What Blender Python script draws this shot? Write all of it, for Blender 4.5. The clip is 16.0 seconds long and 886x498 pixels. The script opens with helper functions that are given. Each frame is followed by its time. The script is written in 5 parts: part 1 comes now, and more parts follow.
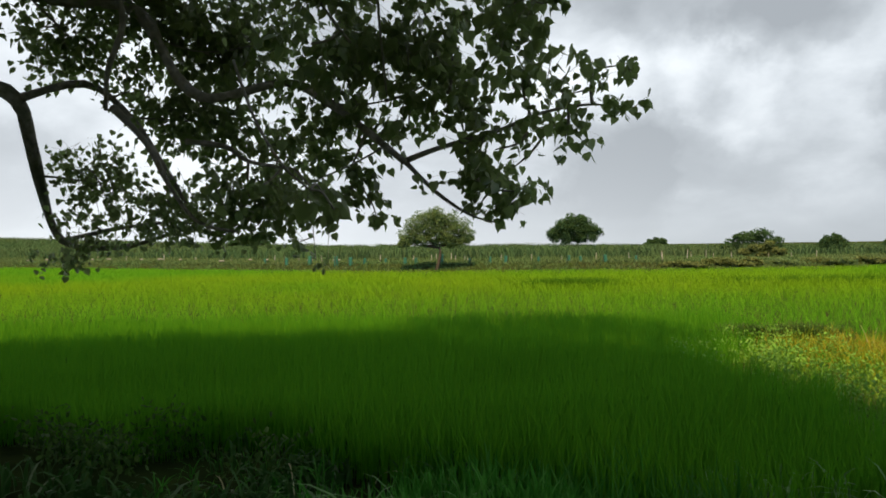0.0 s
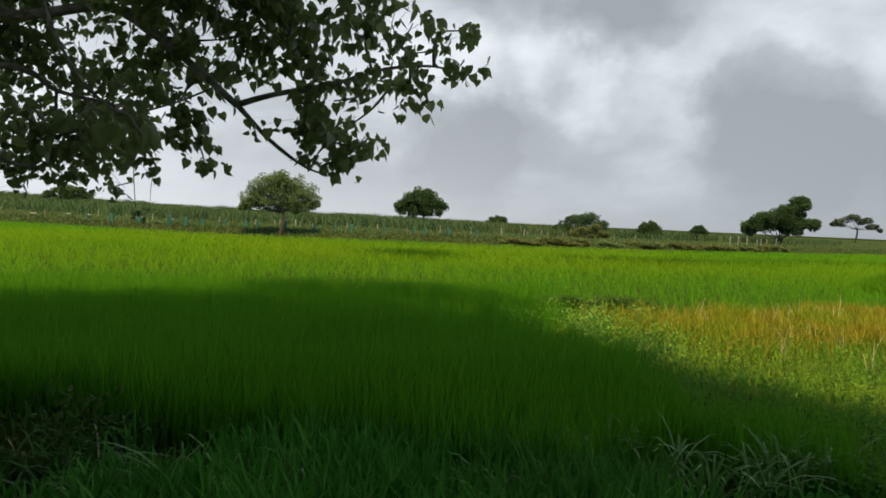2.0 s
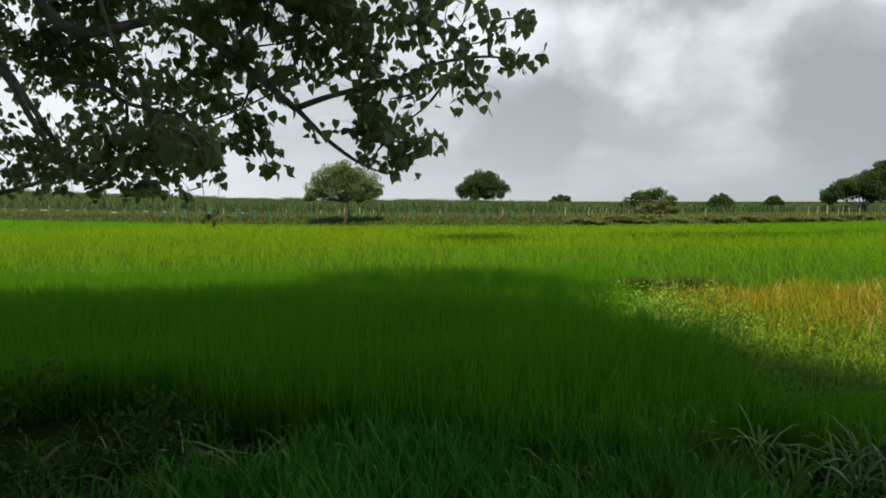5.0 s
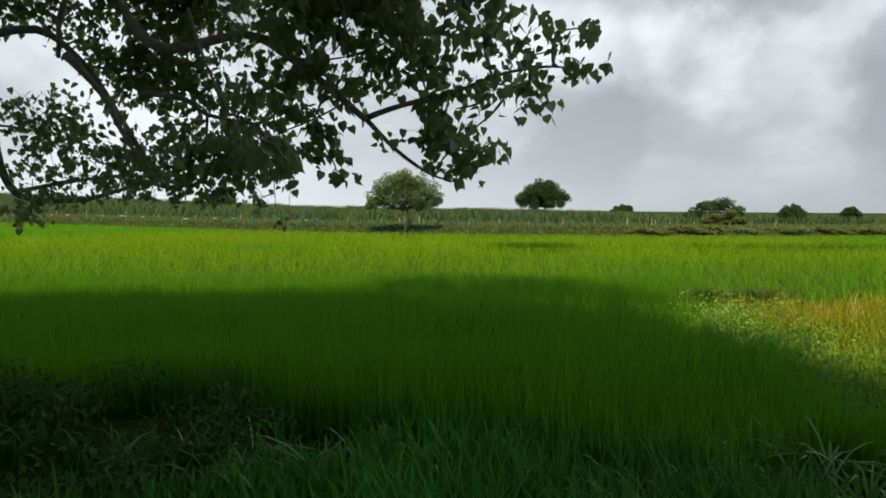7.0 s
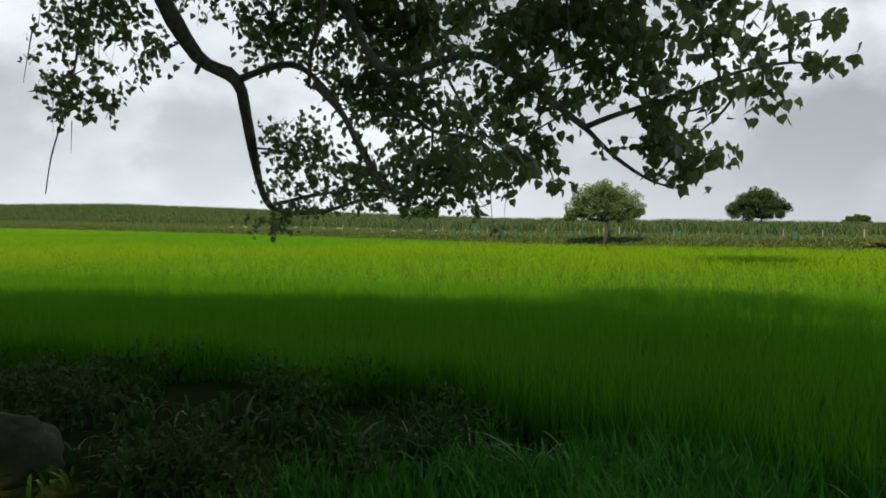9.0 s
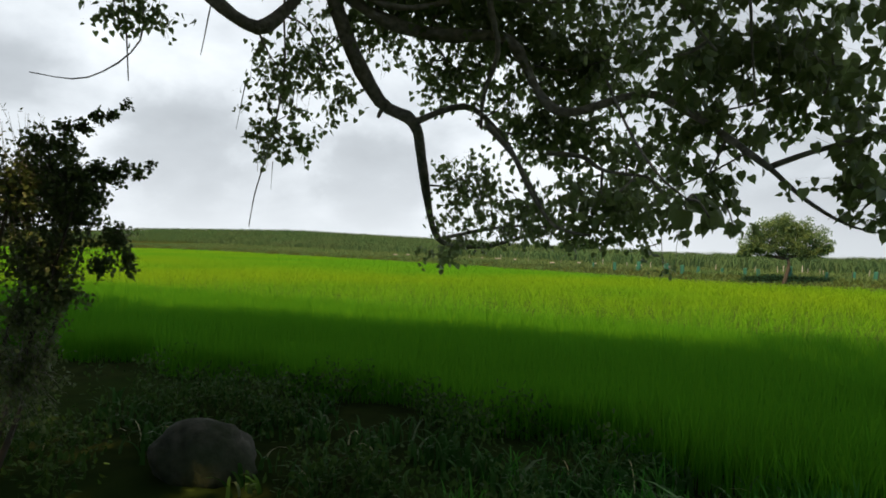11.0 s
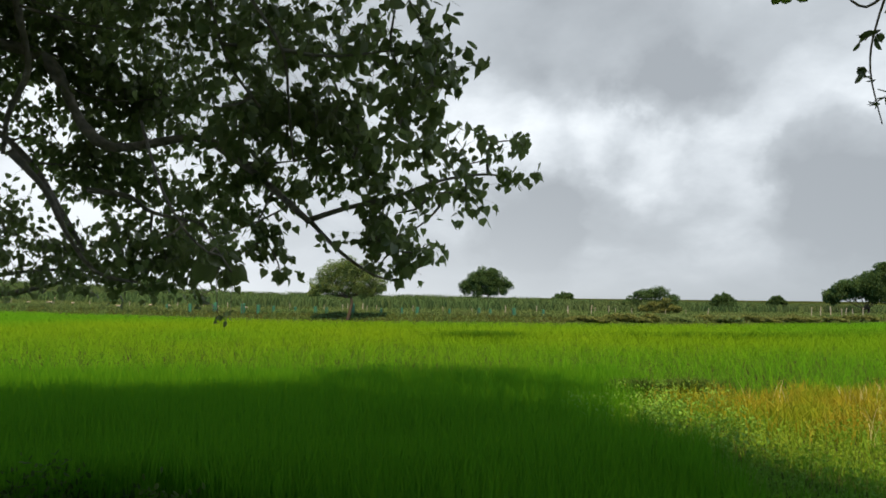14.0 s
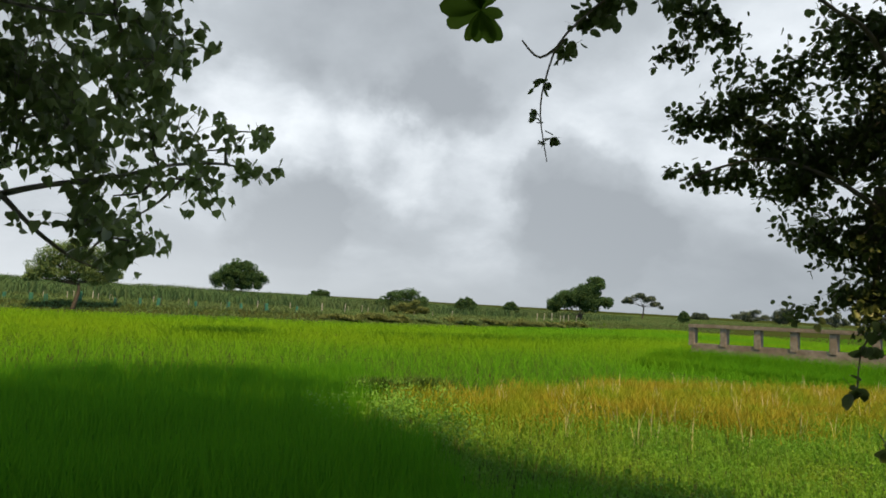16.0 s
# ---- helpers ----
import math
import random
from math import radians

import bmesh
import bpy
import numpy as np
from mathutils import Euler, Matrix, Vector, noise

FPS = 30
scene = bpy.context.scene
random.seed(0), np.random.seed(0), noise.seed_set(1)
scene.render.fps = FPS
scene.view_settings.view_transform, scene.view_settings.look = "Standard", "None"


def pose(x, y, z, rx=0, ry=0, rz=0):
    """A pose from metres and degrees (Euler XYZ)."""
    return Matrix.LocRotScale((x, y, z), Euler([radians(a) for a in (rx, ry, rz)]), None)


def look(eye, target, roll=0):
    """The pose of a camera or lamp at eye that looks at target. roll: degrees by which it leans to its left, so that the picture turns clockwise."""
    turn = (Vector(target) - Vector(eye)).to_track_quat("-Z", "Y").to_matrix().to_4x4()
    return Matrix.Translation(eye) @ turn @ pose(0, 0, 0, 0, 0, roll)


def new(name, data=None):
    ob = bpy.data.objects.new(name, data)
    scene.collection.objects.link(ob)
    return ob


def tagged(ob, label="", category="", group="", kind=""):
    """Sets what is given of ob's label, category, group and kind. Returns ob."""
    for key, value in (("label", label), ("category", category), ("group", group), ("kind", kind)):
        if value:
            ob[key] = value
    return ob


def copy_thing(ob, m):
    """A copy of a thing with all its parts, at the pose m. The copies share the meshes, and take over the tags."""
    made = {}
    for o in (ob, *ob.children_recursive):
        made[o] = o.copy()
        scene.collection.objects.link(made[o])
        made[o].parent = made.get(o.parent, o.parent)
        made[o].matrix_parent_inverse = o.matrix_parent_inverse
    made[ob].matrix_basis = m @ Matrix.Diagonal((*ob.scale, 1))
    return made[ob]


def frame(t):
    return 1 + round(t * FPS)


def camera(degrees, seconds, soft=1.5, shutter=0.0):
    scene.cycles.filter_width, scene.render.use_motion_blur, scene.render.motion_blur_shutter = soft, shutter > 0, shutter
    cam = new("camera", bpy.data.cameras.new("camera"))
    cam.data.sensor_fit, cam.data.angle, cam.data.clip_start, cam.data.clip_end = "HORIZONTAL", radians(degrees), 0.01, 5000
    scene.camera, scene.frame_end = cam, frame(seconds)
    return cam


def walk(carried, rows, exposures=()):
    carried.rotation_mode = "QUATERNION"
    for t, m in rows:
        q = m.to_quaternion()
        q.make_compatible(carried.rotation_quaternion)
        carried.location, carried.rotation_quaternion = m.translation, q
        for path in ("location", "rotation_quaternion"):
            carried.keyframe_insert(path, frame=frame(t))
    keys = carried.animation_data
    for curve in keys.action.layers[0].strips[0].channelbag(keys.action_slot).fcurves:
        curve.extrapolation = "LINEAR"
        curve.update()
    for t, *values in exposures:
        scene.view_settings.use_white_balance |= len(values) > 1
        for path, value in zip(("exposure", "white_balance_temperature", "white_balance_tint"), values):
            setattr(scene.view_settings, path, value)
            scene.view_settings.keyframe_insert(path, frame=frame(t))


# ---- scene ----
# ---- camera ----
cam = camera(67.75, 16.0, soft=1.7, shutter=0.0)
PATH = [
    (0.0, pose(-0.000, 0.000, 2.200, 89.80, 0.77, 0.00)),
    (0.5, pose(0.040, 0.073, 2.167, 89.12, 0.21, -2.84)),
    (1.0, pose(0.114, 0.096, 2.148, 87.06, -0.63, -6.79)),
    (1.5, pose(0.130, 0.164, 2.155, 87.44, -2.03, -10.11)),
    (2.0, pose(0.106, 0.006, 2.088, 87.48, -2.52, -13.16)),
    (2.5, pose(0.113, -0.063, 2.095, 86.72, -3.19, -15.42)),
    (3.0, pose(0.154, -0.075, 2.166, 84.22, -3.28, -15.23)),
    (3.5, pose(0.161, 0.028, 2.207, 84.20, -1.80, -13.91)),
    (4.0, pose(0.175, 0.057, 2.228, 85.62, -0.99, -11.87)),
    (4.5, pose(0.145, 0.095, 2.199, 86.64, -1.61, -9.23)),
    (4.7, pose(0.127, 0.074, 2.181, 85.84, -0.34, -8.26)),
    (5.75, pose(0.116, 0.028, 2.174, 86.08, -0.34, -6.84)),
    (6.8, pose(0.106, -0.018, 2.166, 86.33, -0.35, -3.77)),
    (7.0, pose(0.076, -0.062, 2.164, 86.60, -0.41, -2.68)),
    (7.5, pose(0.010, -0.047, 2.144, 86.73, -0.46, 2.60)),
    (8.0, pose(-0.037, -0.015, 2.185, 86.87, -0.84, 6.54)),
    (8.5, pose(-0.038, -0.158, 2.142, 87.52, 0.26, 10.85)),
    (9.0, pose(-0.090, -0.203, 2.129, 87.58, -0.13, 14.18)),
    (9.5, pose(-0.107, -0.247, 2.137, 88.62, 0.67, 18.58)),
    (9.7, pose(-0.157, -0.243, 2.177, 88.59, 0.06, 20.25)),
    (10.75, pose(-0.137, -0.327, 2.191, 89.76, -1.41, 27.76)),
    (11.8, pose(-0.116, -0.411, 2.204, 90.93, -2.88, 24.98)),
    (12.0, pose(-0.079, -0.405, 2.201, 91.66, -2.85, 21.71)),
    (12.5, pose(-0.029, -0.377, 2.200, 93.02, -2.83, 13.89)),
    (13.0, pose(0.041, -0.287, 2.249, 93.82, -3.20, 5.18)),
    (13.5, pose(0.076, -0.207, 2.277, 93.23, -1.47, -2.65)),
    (14.0, pose(0.097, -0.272, 2.264, 94.13, -0.66, -7.50)),
    (14.5, pose(0.154, -0.285, 2.287, 94.59, -2.05, -13.52)),
    (15.0, pose(0.232, -0.331, 2.298, 94.84, -2.08, -19.30)),
    (15.5, pose(0.256, -0.270, 2.315, 94.87, -2.38, -24.51)),
    (16.0, pose(0.296, -0.324, 2.294, 94.60, -3.20, -28.30)),
]
walk(cam, PATH, exposures=((0.0, 0.15, 6500, 7), (1.0, 0.13, 6500, 7), (1.5, 0.05, 6500, 7), (2.5, -0.12, 6500, 7), (3.5, -0.07, 6500, 7), (7.0, 0.03, 6500, 7), (9.5, 0.04, 6500, 7), (12.0, 0.16, 6500, 7), (13.0, 0.15, 6500, 7), (14.5, 0.08, 6500, 7), (16.0, 0.05, 6500, 7)))
SKY, SUN, CLOUD_X, CLOUD_Y = 1.05, 7.9, 3.0, 1.0

# ---- light ----
SUN_EL, SUN_AZ = 60.0, 187.0          # degrees; the sun stands behind the viewer
world = bpy.data.worlds.new("overcast_sky")
scene.world = world
world.use_nodes = True
wn, wl = world.node_tree.nodes, world.node_tree.links
wn.clear()


def wnode(kind, **values):
    n = wn.new(kind)
    for key, value in values.items():
        n.inputs[key].default_value = value
    return n


def wmath(op, a, b=None):
    n = wn.new("ShaderNodeMath")
    n.operation = op
    for k, v in enumerate((a, b)):
        if v is None:
            continue
        if isinstance(v, (int, float)):
            n.inputs[k].default_value = v
        else:
            wl.new(v, n.inputs[k])
    return n.outputs[0]


def ramp(tree, fac, stops):
    n = tree.nodes.new("ShaderNodeValToRGB")
    e = n.color_ramp.elements
    while len(e) < len(stops):
        e.new(0.5)
    for k, (p, c) in enumerate(stops):
        e[k].position, e[k].color = p, (*c, 1)
    tree.links.new(fac, n.inputs[0])
    return n.outputs[0]


sky = wn.new("ShaderNodeTexSky")
sky.sky_type, sky.sun_disc = "NISHITA", False
sky.sun_elevation, sky.sun_rotation = radians(SUN_EL), radians(SUN_AZ)
coord = wn.new("ShaderNodeTexCoord")
sep = wn.new("ShaderNodeSeparateXYZ")
wl.new(coord.outputs["Generated"], sep.inputs[0])
rise = wmath("ADD", wmath("MAXIMUM", sep.outputs[2], 0.0), 0.42)
flat = wn.new("ShaderNodeCombineXYZ")
wl.new(wmath("DIVIDE", sep.outputs[0], rise), flat.inputs[0])
wl.new(wmath("DIVIDE", sep.outputs[1], rise), flat.inputs[1])
big = wnode("ShaderNodeTexNoise", Scale=1.5, Detail=3.0, Roughness=0.45, Distortion=0.4)
fine = wnode("ShaderNodeTexNoise", Scale=4.2, Detail=6.0, Roughness=0.58, Distortion=0.15)
shift = wnode("ShaderNodeMapping")
shift.inputs["Location"].default_value = (CLOUD_X, CLOUD_Y, 0.0)
wl.new(flat.outputs[0], shift.inputs[0])
for n in (big, fine):
    wl.new(shift.outputs[0], n.inputs["Vector"])
cloud = wmath("ADD", wmath("MULTIPLY", big.outputs[0], 0.68), wmath("MULTIPLY", fine.outputs[0], 0.32))


def mass(az, el, wide, gain):
    """A broad bright or dark bank of cloud round one direction."""
    dot = wn.new("ShaderNodeVectorMath")
    dot.operation = "DOT_PRODUCT"
    dot.inputs[1].default_value = (math.sin(radians(az)) * math.cos(radians(el)), math.cos(radians(az)) * math.cos(radians(el)), math.sin(radians(el)))
    wl.new(bent.outputs[0], dot.inputs[0])
    r = wn.new("ShaderNodeMapRange")
    r.interpolation_type = "SMOOTHSTEP"
    r.inputs[1].default_value, r.inputs[2].default_value, r.inputs[4].default_value = math.cos(radians(wide)), 1.0, gain
    wl.new(dot.outputs["Value"], r.inputs[0])
    return r.outputs[0]


swirl = wnode("ShaderNodeTexNoise", Scale=6.0, Detail=5.0, Roughness=0.6)
wl.new(coord.outputs["Generated"], swirl.inputs["Vector"])
push = wn.new("ShaderNodeVectorMath")
push.operation = "MULTIPLY_ADD"
push.inputs[1].default_value = (0.22, 0.22, 0.16)
wl.new(swirl.outputs["Color"], push.inputs[0])
wl.new(coord.outputs["Generated"], push.inputs[2])
base_shift = wn.new("ShaderNodeVectorMath")
base_shift.operation = "SUBTRACT"
base_shift.inputs[1].default_value = (0.11, 0.11, 0.08)
wl.new(push.outputs[0], base_shift.inputs[0])
bent = wn.new("ShaderNodeVectorMath")
bent.operation = "NORMALIZE"
wl.new(base_shift.outputs[0], bent.inputs[0])
for az, el, wide, gain in ((12, 15.5, 6, 0.10), (18, 14.5, 6, 0.12), (23, 12.3, 6, 0.12), (29, 9.8, 7, 0.11), (21, 20.5, 8, -0.09), (27, 16.5, 5, -0.12), (39.5, 7.6, 8, -0.20), (14, 5.0, 6, -0.22), (8, 22, 12, -0.06), (36, 18, 13, 0.03), (50, 15, 12, 0.04),
                           (-45, 9, 20, 0.14), (-34, 5.8, 6, -0.13), (-49, 7.5, 6, -0.12), (-20, 6, 16, 0.10), (50, 5, 14, -0.05)):
    cloud = wmath("ADD", cloud, mass(az, el, wide, gain))
tone = ramp(world.node_tree, cloud, [(0.30, (0.36, 0.388, 0.43)), (0.46, (0.495, 0.53, 0.58)), (0.55, (0.67, 0.71, 0.77)), (0.66, (0.90, 0.94, 1.0))])
veil = wn.new("ShaderNodeMix")           # haze that pales the clouds towards the horizon
veil.data_type = "RGBA"
side = wn.new("ShaderNodeMapRange")
side.inputs[1].default_value, side.inputs[2].default_value = -0.2, 0.85
wl.new(sep.outputs[0], side.inputs[0])
wl.new(ramp(world.node_tree, side.outputs[0], [(0.0, (0.75, 0.78, 0.83)), (0.5, (0.52, 0.55, 0.59)), (1.0, (0.36, 0.39, 0.43))]), veil.inputs["B"])
wl.new(tone, veil.inputs["A"])
wl.new(wmath("POWER", wmath("SUBTRACT", 1.0, wmath("MAXIMUM", sep.outputs[2], 0.0)), 9.0), veil.inputs["Factor"])
b1 = wnode("ShaderNodeBackground", Strength=0.20)
b2 = wnode("ShaderNodeBackground", Strength=SKY)
wl.new(sky.outputs[0], b1.inputs[0])
wl.new(veil.outputs["Result"], b2.inputs[0])
clear = wn.new("ShaderNodeMapRange")     # the cloud breaks up towards the sun and overhead
clear.interpolation_type = "SMOOTHSTEP"
clear.inputs[1].default_value, clear.inputs[2].default_value, clear.inputs[4].default_value = 0.25, 0.75, 0.8
wl.new(wmath("ADD", wmath("MULTIPLY", sep.outputs[1], -0.8), wmath("MULTIPLY", sep.outputs[2], 0.6)), clear.inputs[0])
both = wn.new("ShaderNodeMixShader")
wl.new(clear.outputs[0], both.inputs[0])
wl.new(b2.outputs[0], both.inputs[1])
wl.new(b1.outputs[0], both.inputs[2])
wl.new(both.outputs[0], wn.new("ShaderNodeOutputWorld").inputs[0])

sun = new("sun", bpy.data.lights.new("sun", "SUN"))
sun.data.energy, sun.data.angle, sun.data.color = SUN, radians(1.4), (1.0, 0.65, 0.31)
SUN_FROM = Vector((math.sin(radians(SUN_AZ)) * math.cos(radians(SUN_EL)), math.cos(radians(SUN_AZ)) * math.cos(radians(SUN_EL)), math.sin(radians(SUN_EL))))
sun.matrix_world = look(SUN_FROM * 60, (0, 0, 0))


# ---- materials ----
def leafy(name, stops, rough=0.5, glow=0.3, patch=0.0, patch_scale=0.5, tint=(0.2, 0.2, 0.02), shine=0.12, origin=(0, 0, 0)):
    """A leaf: colour by piece, larger drifts of another tint, some light through it."""
    m = bpy.data.materials.new(name)
    m.use_nodes = True
    t = m.node_tree
    n, l = t.nodes, t.links
    p = n["Principled BSDF"]
    geo, oi, tc = n.new("ShaderNodeNewGeometry"), n.new("ShaderNodeObjectInfo"), n.new("ShaderNodeNewGeometry")
    add = n.new("ShaderNodeMath")
    add.operation = "ADD"
    l.new(geo.outputs["Random Per Island"], add.inputs[0])
    l.new(oi.outputs["Random"], add.inputs[1])
    fr = n.new("ShaderNodeMath")
    fr.operation = "FRACT"
    l.new(add.outputs[0], fr.inputs[0])
    col = ramp(t, fr.outputs[0], stops)
    ns = n.new("ShaderNodeTexNoise")
    ns.inputs["Scale"].default_value, ns.inputs["Detail"].default_value = patch_scale, 4
    move = n.new("ShaderNodeVectorMath")
    move.inputs[1].default_value = origin
    l.new(tc.outputs["Position"], move.inputs[0])
    l.new(move.outputs[0], ns.inputs["Vector"])
    r = n.new("ShaderNodeMapRange")
    r.inputs[1].default_value, r.inputs[2].default_value, r.inputs[4].default_value = 0.45, 0.68, patch
    l.new(ns.outputs[0], r.inputs[0])
    mx = n.new("ShaderNodeMix")
    mx.data_type = "RGBA"
    mx.inputs["B"].default_value = (*tint, 1)
    l.new(col, mx.inputs["A"])
    l.new(r.outputs[0], mx.inputs["Factor"])
    l.new(mx.outputs["Result"], p.inputs["Base Color"])
    p.inputs["Roughness"].default_value = rough
    p.inputs["Specular IOR Level"].default_value = shine
    tr = n.new("ShaderNodeBsdfTranslucent")
    l.new(mx.outputs["Result"], tr.inputs[0])
    ms = n.new("ShaderNodeMixShader")
    ms.inputs[0].default_value = glow
    l.new(p.outputs[0], ms.inputs[1])
    l.new(tr.outputs[0], ms.inputs[2])
    l.new(ms.outputs[0], n["Material Output"].inputs[0])
    return m


def rough(name, a, b, scale=6.0, rough_value=0.9, bump=0.4, c=None, stretch=(1, 1, 1), shine=0.25):
    """Bark, earth or concrete: two scales of noise, with relief."""
    m = bpy.data.materials.new(name)
    m.use_nodes = True
    t = m.node_tree
    n, l = t.nodes, t.links
    p = n["Principled BSDF"]
    tc, mp = n.new("ShaderNodeTexCoord"), n.new("ShaderNodeMapping")
    mp.inputs["Scale"].default_value = stretch
    l.new(tc.outputs["Object"], mp.inputs[0])
    n1, n2 = n.new("ShaderNodeTexNoise"), n.new("ShaderNodeTexNoise")
    n1.inputs["Scale"].default_value, n1.inputs["Detail"].default_value = scale, 8
    n2.inputs["Scale"].default_value, n2.inputs["Detail"].default_value = scale * 0.17, 3
    for k in (n1, n2):
        l.new(mp.outputs[0], k.inputs["Vector"])
    col = ramp(t, n1.outputs[0], [(0.3, a), (0.7, b)])
    big_col = ramp(t, n2.outputs[0], [(0.42, (0, 0, 0)), (0.62, (1, 1, 1))])
    mx = n.new("ShaderNodeMix")
    mx.data_type = "RGBA"
    mx.inputs["B"].default_value = (*(c or b), 1)
    l.new(col, mx.inputs["A"])
    mul = n.new("ShaderNodeMath")
    mul.operation = "MULTIPLY"
    mul.inputs[1].default_value = 0.7
    l.new(big_col, mul.inputs[0])
    l.new(mul.outputs[0], mx.inputs["Factor"])
    l.new(mx.outputs["Result"], p.inputs["Base Color"])
    p.inputs["Roughness"].default_value = rough_value
    p.inputs["Specular IOR Level"].default_value = shine
    bp = n.new("ShaderNodeBump")
    bp.inputs["Strength"].default_value, bp.inputs["Distance"].default_value = bump, 0.03
    l.new(n1.outputs[0], bp.inputs["Height"])
    l.new(bp.outputs[0], p.inputs["Normal"])
    return m


# sun warmth painted in: origin lands the yellow tint on sunlit rice, not shaded
M_RICE = leafy("rice_leaf", [(0.0, (0.072, 0.240, 0.013)), (0.5, (0.084, 0.262, 0.013)), (1.0, (0.102, 0.282, 0.014))], 0.9, 0.5, 1.0, 0.032, (0.150, 0.290, 0.012), 0.0, (-643, 510, 0))
M_DARKBLADE = leafy("dark_blade_leaf", [(0.0, (0.060, 0.165, 0.010)), (1.0, (0.085, 0.195, 0.014))], 0.8, 0.4, shine=0.0)
M_WEED = leafy("weed_leaf", [(0.0, (0.088, 0.235, 0.018)), (0.6, (0.108, 0.262, 0.022)), (1.0, (0.138, 0.29, 0.030))], 0.6, 0.42, 0.6, 0.5, (0.195, 0.29, 0.024))
M_DRY = leafy("dry_grass", [(0.0, (0.205, 0.19, 0.018)), (0.6, (0.255, 0.24, 0.024)), (1.0, (0.36, 0.365, 0.06))], 0.8, 0.4, 0.95, 0.9, (0.16, 0.28, 0.018), 0.0)
M_PALEWEED = leafy("pale_weed_leaf", [(0.0, (0.115, 0.285, 0.032)), (1.0, (0.165, 0.335, 0.060))], 0.6, 0.35)
M_STRAW = leafy("pale_straw", [(0.0, (0.50, 0.46, 0.24)), (1.0, (0.62, 0.60, 0.38))], 0.6, 0.2)
M_BANK = leafy("bank_grass", [(0.0, (0.042, 0.19, 0.020)), (0.6, (0.066, 0.26, 0.028)), (1.0, (0.12, 0.34, 0.06))], 0.6, 0.3, 0.4, 0.8, (0.045, 0.09, 0.02), 0.02)
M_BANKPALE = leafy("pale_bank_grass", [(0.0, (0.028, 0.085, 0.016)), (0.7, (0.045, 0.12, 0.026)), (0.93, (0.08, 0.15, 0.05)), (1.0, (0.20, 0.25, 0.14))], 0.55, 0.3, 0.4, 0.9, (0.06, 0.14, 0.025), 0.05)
M_BENT = leafy("bent_grass_leaf", [(0.0, (0.08, 0.20, 0.04)), (0.6, (0.13, 0.27, 0.07)), (1.0, (0.24, 0.36, 0.15))], 0.5, 0.3, shine=0.1)
M_BANKLEAF = leafy("bank_weed_leaf", [(0.0, (0.03, 0.075, 0.014)), (1.0, (0.07, 0.13, 0.028))], 0.6, 0.25, shine=0.05)
M_SLOPE = leafy("slope_scrub", [(0.0, (0.074, 0.125, 0.048)), (0.6, (0.086, 0.138, 0.055)), (1.0, (0.110, 0.150, 0.064))], 0.7, 0.4, 0.7, 0.12, (0.068, 0.145, 0.054), 0.0)
M_CANE = leafy("cane_leaf", [(0.0, (0.050, 0.105, 0.044)), (0.6, (0.059, 0.115, 0.050)), (1.0, (0.072, 0.122, 0.056))], 0.9, 0.4, 0.7, 0.06, (0.078, 0.108, 0.050), 0.0)
M_FIG = leafy("fig_leaf", [(0.0, (0.155, 0.22, 0.075)), (0.6, (0.20, 0.275, 0.098)), (1.0, (0.265, 0.34, 0.13))], 0.30, 0.58, 0.4, 1.3, (0.165, 0.18, 0.075), 0.8)
M_SHRUB = leafy("shrub_leaf", [(0.0, (0.085, 0.13, 0.045)), (1.0, (0.15, 0.20, 0.07))], 0.45, 0.45, shine=0.35)
M_OVAL = leafy("oval_leaf", [(0.0, (0.10, 0.18, 0.02)), (1.0, (0.14, 0.23, 0.03))], 0.35, 0.5, shine=0.3)
M_FAR = leafy("far_leaf", [(0.0, (0.051, 0.107, 0.044)), (1.0, (0.073, 0.137, 0.056))], 0.8, 0.5, shine=0.0)
M_SCRUB = leafy("bush_leaf", [(0.0, (0.09, 0.13, 0.04)), (1.0, (0.14, 0.175, 0.06))], 0.6, 0.3)
M_PALE = leafy("pale_tree_leaf", [(0.0, (0.115, 0.19, 0.075)), (1.0, (0.165, 0.245, 0.105))], 0.7, 0.5, shine=0.0)
M_DIM = leafy("distant_leaf", [(0.0, (0.052, 0.08, 0.055)), (1.0, (0.078, 0.11, 0.076))], 0.7, 0.1)
M_BARK = rough("fig_bark", (0.13, 0.118, 0.10), (0.35, 0.32, 0.275), 14, 0.85, 1.0, (0.17, 0.16, 0.135))
M_FARBARK = rough("far_bark", (0.03, 0.027, 0.021), (0.06, 0.054, 0.043), 5)
M_EARTH = rough("field_earth", (0.017, 0.024, 0.009), (0.034, 0.046, 0.014), 3, 1.0, 0.5, (0.024, 0.045, 0.011), shine=0.0)
M_CONC = rough("weathered_concrete", (0.14, 0.125, 0.105), (0.25, 0.225, 0.195), 7, 0.9, 0.3, (0.14, 0.115, 0.09))
M_STONE = rough("bank_stone", (0.035, 0.038, 0.027), (0.10, 0.10, 0.078), 9, 0.95, 1.0, (0.032, 0.05, 0.02))
M_WHITE = rough("whitewashed_post", (0.23, 0.24, 0.23), (0.37, 0.38, 0.36), 20, 0.8, 0.2)
M_PALESTONE = rough("pale_stone", (0.15, 0.155, 0.14), (0.27, 0.27, 0.255), 6, 0.9, 0.4)
M_NET = rough("turquoise_net", (0.012, 0.075, 0.055), (0.025, 0.125, 0.09), 30, 0.7, 0.2)


# ---- builders ----
rng = np.random.default_rng(7)


def link(name, me, material, parent=None, label="", kind=""):
    me.materials.append(material)
    ob = new(name, me)
    if parent is not None:
        ob.parent = parent
        ob.matrix_parent_inverse = parent.matrix_basis.inverted()
    return tagged(ob, label=label, kind=kind)


